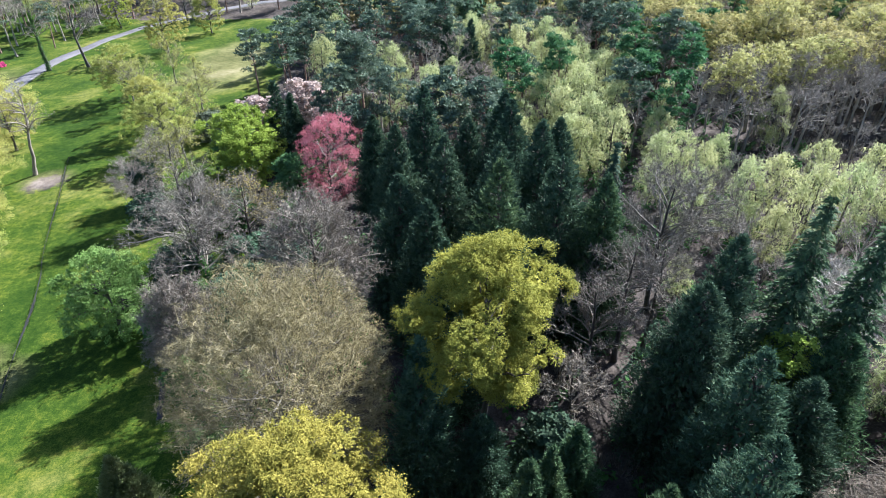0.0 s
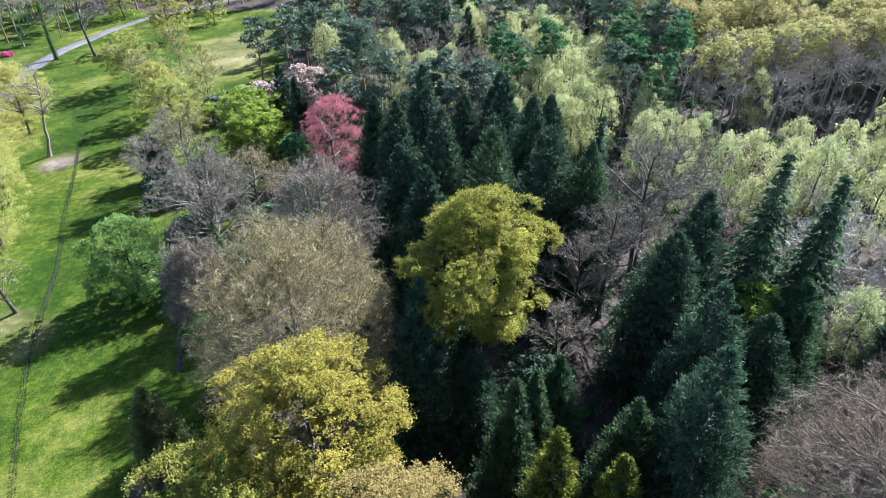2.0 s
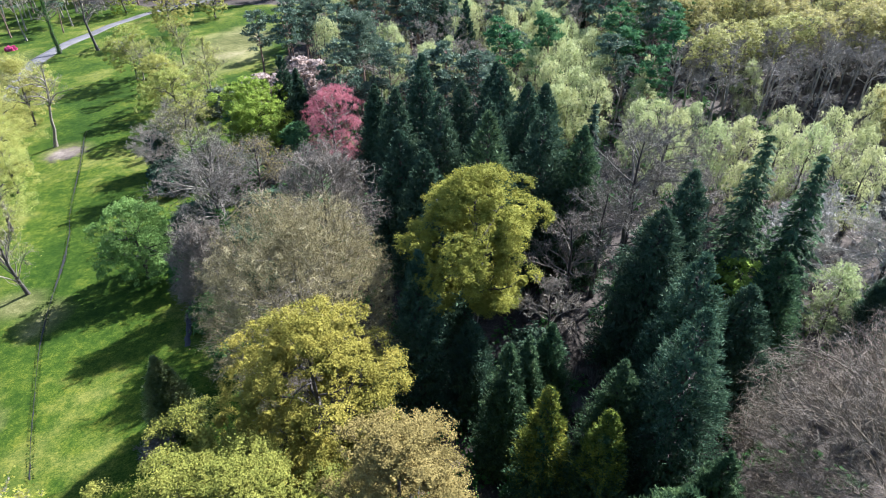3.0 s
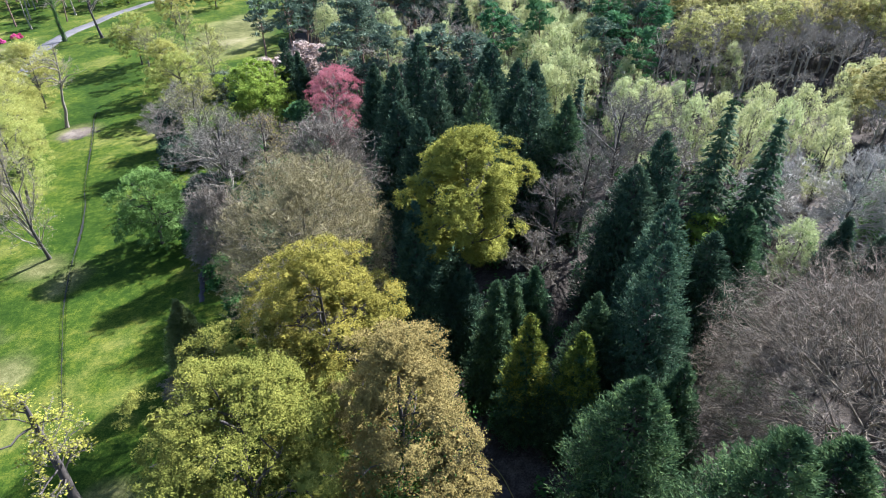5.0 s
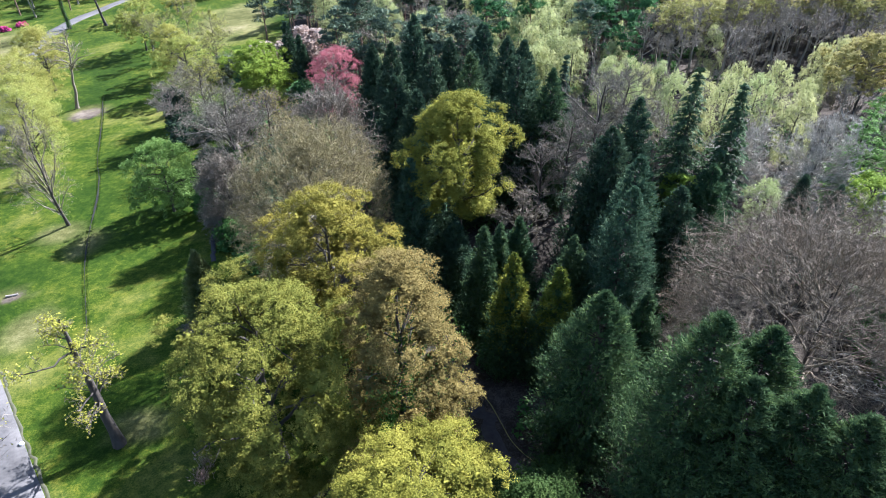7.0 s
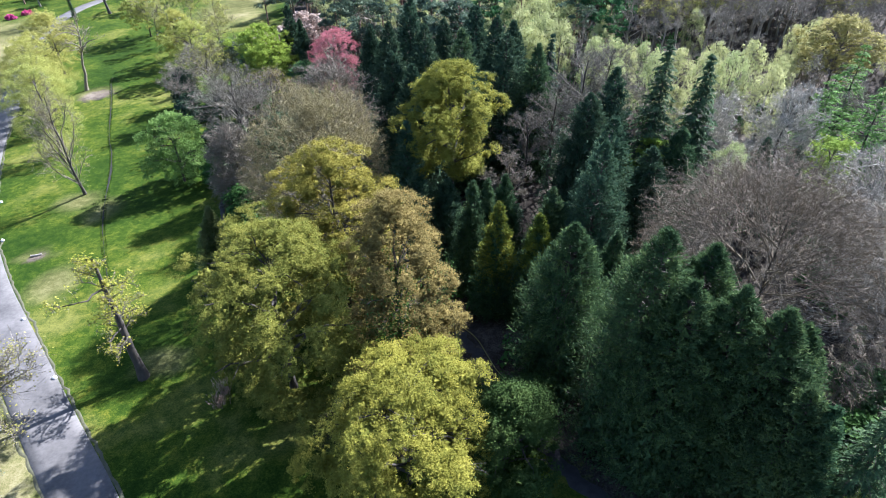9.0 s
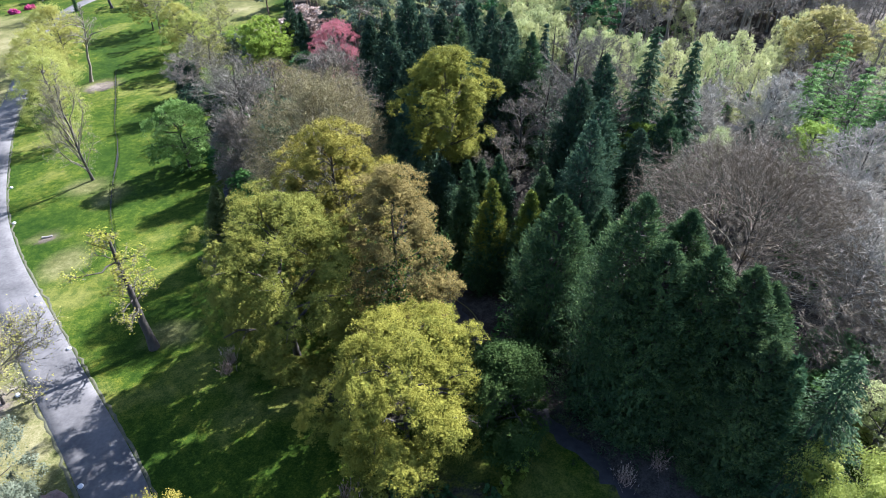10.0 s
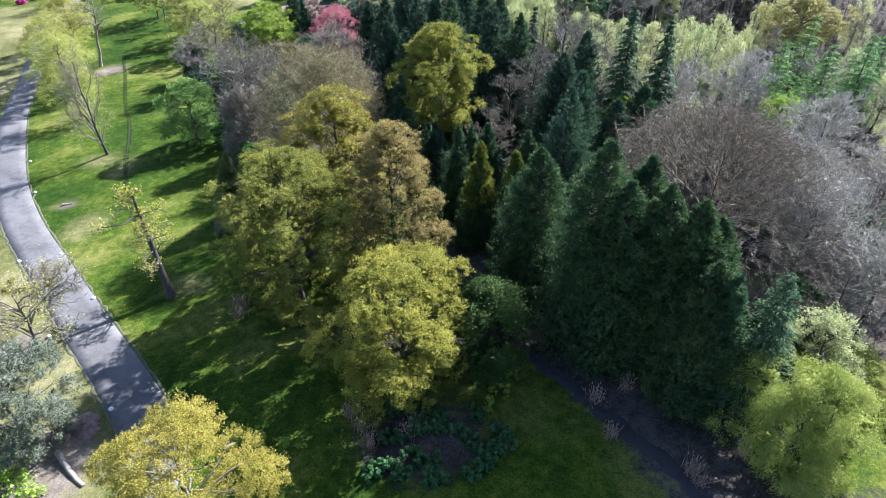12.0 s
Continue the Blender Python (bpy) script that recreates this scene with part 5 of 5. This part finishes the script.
log("fallen_trunk", -28.2, -10.6, 5.0, 0.24, -42, M_WOOD, "pale barkless fallen trunk beside the road")
log("log", -51.5, 36.6, 1.3, 0.15, 20, M_WOOD, "short pale sawn log on the lawn")


def earth_mound(x, y, r, h):
    """A heap of dug reddish earth."""
    an = np.linspace(0, 6.283, 25)[:-1]
    rings, z = [], []
    rng = np.random.default_rng(8)
    for k, f in enumerate((1.0, 0.8, 0.55, 0.3, 0.06)):
        rr = r * f * (1 + 0.15 * rng.normal(size=24))
        rings.append(np.stack([np.cos(an) * rr, np.sin(an) * rr * 0.7, np.full(24, h * (1 - f) ** 0.8 - 0.08) + rng.normal(size=24) * 0.04 * (k > 0)], 1))
    v = np.concatenate(rings)
    i = (np.arange(4)[:, None] * 24 + np.arange(24)[None]).ravel()
    jn = (np.arange(4)[:, None] * 24 + (np.arange(24)[None] + 1) % 24).ravel()
    ob = new("earth_mound", mesh("earth_mound", v, np.stack([i, jn, jn + 24, i + 24], 1), M_EARTH, True))
    ob.matrix_basis = pose(x, y, lev(x, y), 0, 0, -40)
    tagged(ob, "low heap of dug reddish-brown earth", "earth heap")


M_EARTH = mineral("reddish_earth", (0.07, 0.045, 0.038), (0.24, 0.165, 0.14), 2.0, 0.8)
earth_mound(-29.0, -6.2, 1.9, 0.7)
earth_mound(-30.6, -7.6, 1.6, 0.5)
for i, (x, y) in enumerate(((-140, 186), (-137, 191))):
    shrub(x, y, 1.6, 1.8, M_MAGENTA, "azalea shrub in bright magenta flower", 40 + i, "magenta azaleas", size=0.4)
HOSE = smooth_line([(-5.2, 36.5), (-4.9, 34.9), (-3.4, 30.3), (-1.6, 27.6), (0.6, 23.6), (3.5, 17.8), (5.5, 15.5), (6.4, 12.7), (7.4, 9.6), (10.5, 6.5)], 0.4)
hp = np.concatenate([HOSE, (level(HOSE[:, 0], HOSE[:, 1]) + 0.10)[:, None]], 1)
tagged(new("hose", mesh("hose", *tubes(hp[None], np.full((1, len(hp)), 0.035), 5), M_HOSE, True)), "thin yellowish hose lying on shaded ground", "hose")

# ---- far woods: a few kinds, each built once and set out as copies ----
FAR = np.random.default_rng(77)


def proto_pine(i, x, y):
    return pine_tree(x, y, 17, 4.0, "tall pine with a dark green flat crown", 50 + i, clumps=38, per=56, size=0.62)


def proto_birch(i, x, y):
    return broadleaf_tree(x, y, 13, 3.2, M_PALE, "birch in pale yellow-green young leaf", 60 + i, 0.12, 220, 22, 0.21, group="pale birches", name="birch_tree", hang=1.2, shape=1.5, lobes=20, far=True, weep=0.75)


def proto_bare(i, x, y):
    return bare_tree(x, y, 14, 4.8, "leafless grey-brown woodland tree", M_PINKTWIG, 70 + i, 12, 5, 6, 0.25, fine=4, group="leafless trees in the far wood", width=0.035, far=True)


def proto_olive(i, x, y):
    return broadleaf_tree(x, y, 16, 4.9, M_HAZYOLIVE, "woodland tree in olive-yellow young leaf", 80 + i, 0.5, 230, 20, 0.25, group="olive-yellow trees in the far wood", name="woodland_tree", lobes=18, tuft=0.6, far=True, haze=True)


def proto_conifer(i, x, y):
    return conifer_tree(x, y, 16, 3.0, M_DARK, DARK_LABEL, 90 + i, 220, 14, 0.8, group="dark conifers in the far wood")


def proto_greenpine(i, x, y):
    return pine_tree(x, y, 16, 3.6, "tall pine with fresh green tiered boughs", 110 + i, M_LARCHDARK, "fresh green pines", base=0.3, clumps=50, per=50, size=0.6)


def proto_larch(i, x, y):
    return fir_tree(x, y, 14.5, 5.4, M_LARCH, "larch in fresh bright green needles", 100 + i, group="bright larches", name="larch_tree", step=0.95, per=90, size=0.34, droop=0.04)


PROTO = {}


def set_tree(kind, x, y, scale, keepout=True):
    """One far tree of a kind: the first three are built, the rest are copies of them."""
    made = PROTO.setdefault(kind, [])
    if keepout:
        keep(x, y, 2.5)
    if len(made) < 3:
        ob = kind(len(made), x, y)
        made.append(ob)
        return ob
    src = made[int(FAR.integers(3))]
    m = pose(x, y, lev(x, y) - 0.15, 0, 0, FAR.uniform(0, 360)) @ Matrix.Diagonal((scale, scale, scale * FAR.uniform(0.9, 1.1), 1))
    return copy_thing(src, m)


for x, y, s in ((-42, 138, 1.0), (-37, 149, 1.0), (-31, 150, 1.0), (-24.5, 145, 1.0), (14.6, 138, 1.1), (14.7, 115.6, 0.9), (35, 128, 1.05), (30.5, 101, 1.0), (43, 117, 1.05), (-16.7, 156, 1.0)):
    set_tree(proto_pine, x, y, s)
keep(-15.7, 111, 4)
pine_tree(-15.7, 111.5, 20, 5.2, "large old pine with a broad dark crown and bare trunk", 1, clumps=70, per=110)
for x, y, s in ((25.0, 112.1, 1.15), (30.5, 120.9, 1.15), (19.8, 99.4, 1.15), (18.7, 87.0, 1.15), (23.5, 94.1, 1.15), (21.0, 119.1, 1.15), (29.1, 100.6, 1.15), (2, 128, 1.0), (30, 114, 1.15), (18, 105, 1.1), (21, 88, 1.0), (25.6, 87.6, 1.0), (34, 92, 1.0), (34.7, 83, 0.95), (19, 89, 1.0), (35.8, 77.4, 0.95), (37.4, 68, 1.05), (42, 70, 1.05),
                (44.5, 65, 1.0), (49, 65.5, 1.0), (31.3, 68.7, 0.95), (26.7, 56.4, 0.6), (51, 56.4, 1.0), (30, 79, 1.0), (54, 70, 1.0)):
    set_tree(proto_birch, x, y, s * 0.9)
for x, y, s in ((53.2, 46, 1.0), (58.6, 43.6, 0.95), (66.1, 46.8, 1.0), (61, 54, 1.0), (72, 52, 1.0)):
    set_tree(proto_larch, x, y, s)
for x, y, s in ((43.5, 110, 1.0), (45, 128, 1.0), (54, 133, 1.0), (37, 96, 0.95), (41, 139, 1.0), (48, 121, 1.0), (64, 142, 1.0), (84, 140, 1.0), (74, 145, 1.0), (92, 146, 1.0)):
    set_tree(proto_greenpine, x, y, s)
for x, y, s in ((48, 100, 1.0), (54, 104, 1.0), (60.5, 106, 1.0), (66, 108, 1.0), (71, 111, 1.0), (78, 108, 1.0), (85, 106, 1.0), (91, 101, 1.0)):
    set_tree(proto_olive, x, y, s)
for k in range(26):
    set_tree(proto_bare, 41 + k * 2.4 + FAR.uniform(-1, 1), 96 + 6 * math.sin(k * 2.3) + FAR.uniform(-1.5, 1.5), FAR.uniform(0.85, 1.05))
for x, y, s in ((6, 136.5, 1.0), (1, 139, 0.85), (-28, 100, 0.6)):
    set_tree(proto_conifer, x, y, s)


def free(x, y, gap):
    return all((x - a) ** 2 + (y - b) ** 2 > (gap + 0.55 * r) ** 2 for a, b, r in PLACED)


def mixture(x, y):
    """Which kinds grow where in the far wood."""
    v = noise.noise(Vector((x * 0.035, y * 0.035, 3.1)))
    w = noise.noise(Vector((x * 0.05 + 40, y * 0.05, 8.0)))
    if x > 45 and y > 95 and y < 175:
        return proto_olive if v > -0.22 and w + 0.35 * v > -0.12 else proto_bare
    if x < -60:
        return proto_bare if w > 0.1 else proto_olive
    if 8 < x < 42 and y < 150:
        return proto_birch if w > -0.08 else proto_bare if v > -0.1 else proto_greenpine
    if v > 0.22:
        return (proto_conifer if w < -0.2 else proto_birch if w > 0.25 and x > 5 else proto_pine)
    if v > 0.02:
        return proto_birch if w > 0.1 else proto_pine
    if v > -0.2:
        return proto_bare if w > -0.1 else proto_birch
    return proto_pine if w > 0.0 else proto_bare


for gy in np.arange(94, 178, 5.6):
    for gx in np.arange(-62, 132, 5.8):
        x, y = gx + FAR.uniform(-2.4, 2.4), gy + FAR.uniform(-2.4, 2.4)
        if x < wood_edge(y) + 4 or x > 46 + 0.5 * y or (x > 36 and y < 98) or (x < -20 and y < 136) or not free(x, y, 2.3):
            continue
        set_tree(mixture(x, y), x, y, FAR.uniform(0.8, 1.12))
for gy in np.arange(6, 96, 5.6):
    for gx in np.arange(34, 100, 5.6):
        x, y = gx + FAR.uniform(-2.6, 2.6), gy + FAR.uniform(-2.6, 2.6)
        if x > 52 + 0.5 * y or not free(x, y, 2.2) or FAR.uniform() < 0.12:
            continue
        set_tree(proto_bare if FAR.uniform() < 0.7 else proto_birch, x, y, FAR.uniform(0.6, 0.9))


for x, y, s in ((-140, 205, 1.2), (-150, 222, 1.3), (-155, 200, 1.1), (-165, 235, 1.3), (-135, 226, 1.2), (-172, 214, 1.2)):
    set_tree(proto_bare, x, y, s)
for x, y, s in ((-149, 211, 1.1), (-160, 246, 1.1), (-132, 214, 0.9), (-178, 240, 1.1)):
    set_tree(proto_pine, x, y, s)
for gy in np.arange(238, 300, 9.5):
    for gx in np.arange(-200, -50, 9.5):
        x, y = gx + FAR.uniform(-3.5, 3.5), gy + FAR.uniform(-3.5, 3.5)
        if np.min(np.hypot(ROAD[:, 0] - x, ROAD[:, 1] - y)) < 6 or not free(x, y, 3.5) or (x > -118 and y < 252):
            continue
        set_tree((proto_bare, proto_olive, proto_bare, proto_birch, proto_pine)[int(FAR.integers(5))], x, y, FAR.uniform(0.9, 1.25))


def distant_wood():
    """The wood past the reach of single trees, as one mass of crowns and trunks."""
    for name, mats, share in (("far_wood", M_HAZYOLIVE, 0), ("far_wood", M_CON, 1), ("far_wood", M_BUD, 2), ("far_wood", M_PALE, 3)):
        rng = np.random.default_rng(900 + share)
        pieces = []
        for gy in np.arange(180, 330, 7.5):
            for gx in np.arange(-120, 190, 7.5):
                x, y = gx + rng.uniform(-3, 3), gy + rng.uniform(-3, 3)
                pickd = int(4 * (0.5 + 0.9 * noise.noise(Vector((x * 0.03, y * 0.03, 1.0))) + 0.3 * math.sin(x * 12.9 + y * 7.1))) % 4
                if pickd != share or x < wood_edge(min(y, 235)) + 3 or x > 60 + 0.5 * y:
                    continue
                h, r = rng.uniform(12, 18), rng.uniform(3, 5)
                d = sphere_dirs(rng, 420)
                p = d * np.array([r, r, h * 0.36]) * (lumpy(rng, d, 0.22) * rng.uniform(0.6, 1, 420))[:, None] + np.array([x, y, lev(x, y) + h * 0.64])
                pieces.append(leaves(rng, p, d + np.array([0, 0, 0.4]), 1.0))
        tagged(new(name, mesh(name, *joined(pieces), mats)), "distant mixed woodland crowns", "woodland", kind="stuff")


distant_wood()

undergrowth("undergrowth", "leafless pinkish-brown brush on the woodland floor", (8, 6, 100, 100), 70000, M_PINKTWIG, 2.4, 0.2, 1, True)
undergrowth("undergrowth", "dark green low bushes in the wood's shade", (-45, 5, 60, 120), 70000, M_IVY, 1.8, 0.36, 2)
undergrowth("undergrowth", "brown brush between the far trunks", (-45, 60, 130, 180), 80000, M_TWIG, 3.0, 0.3, 3, True)
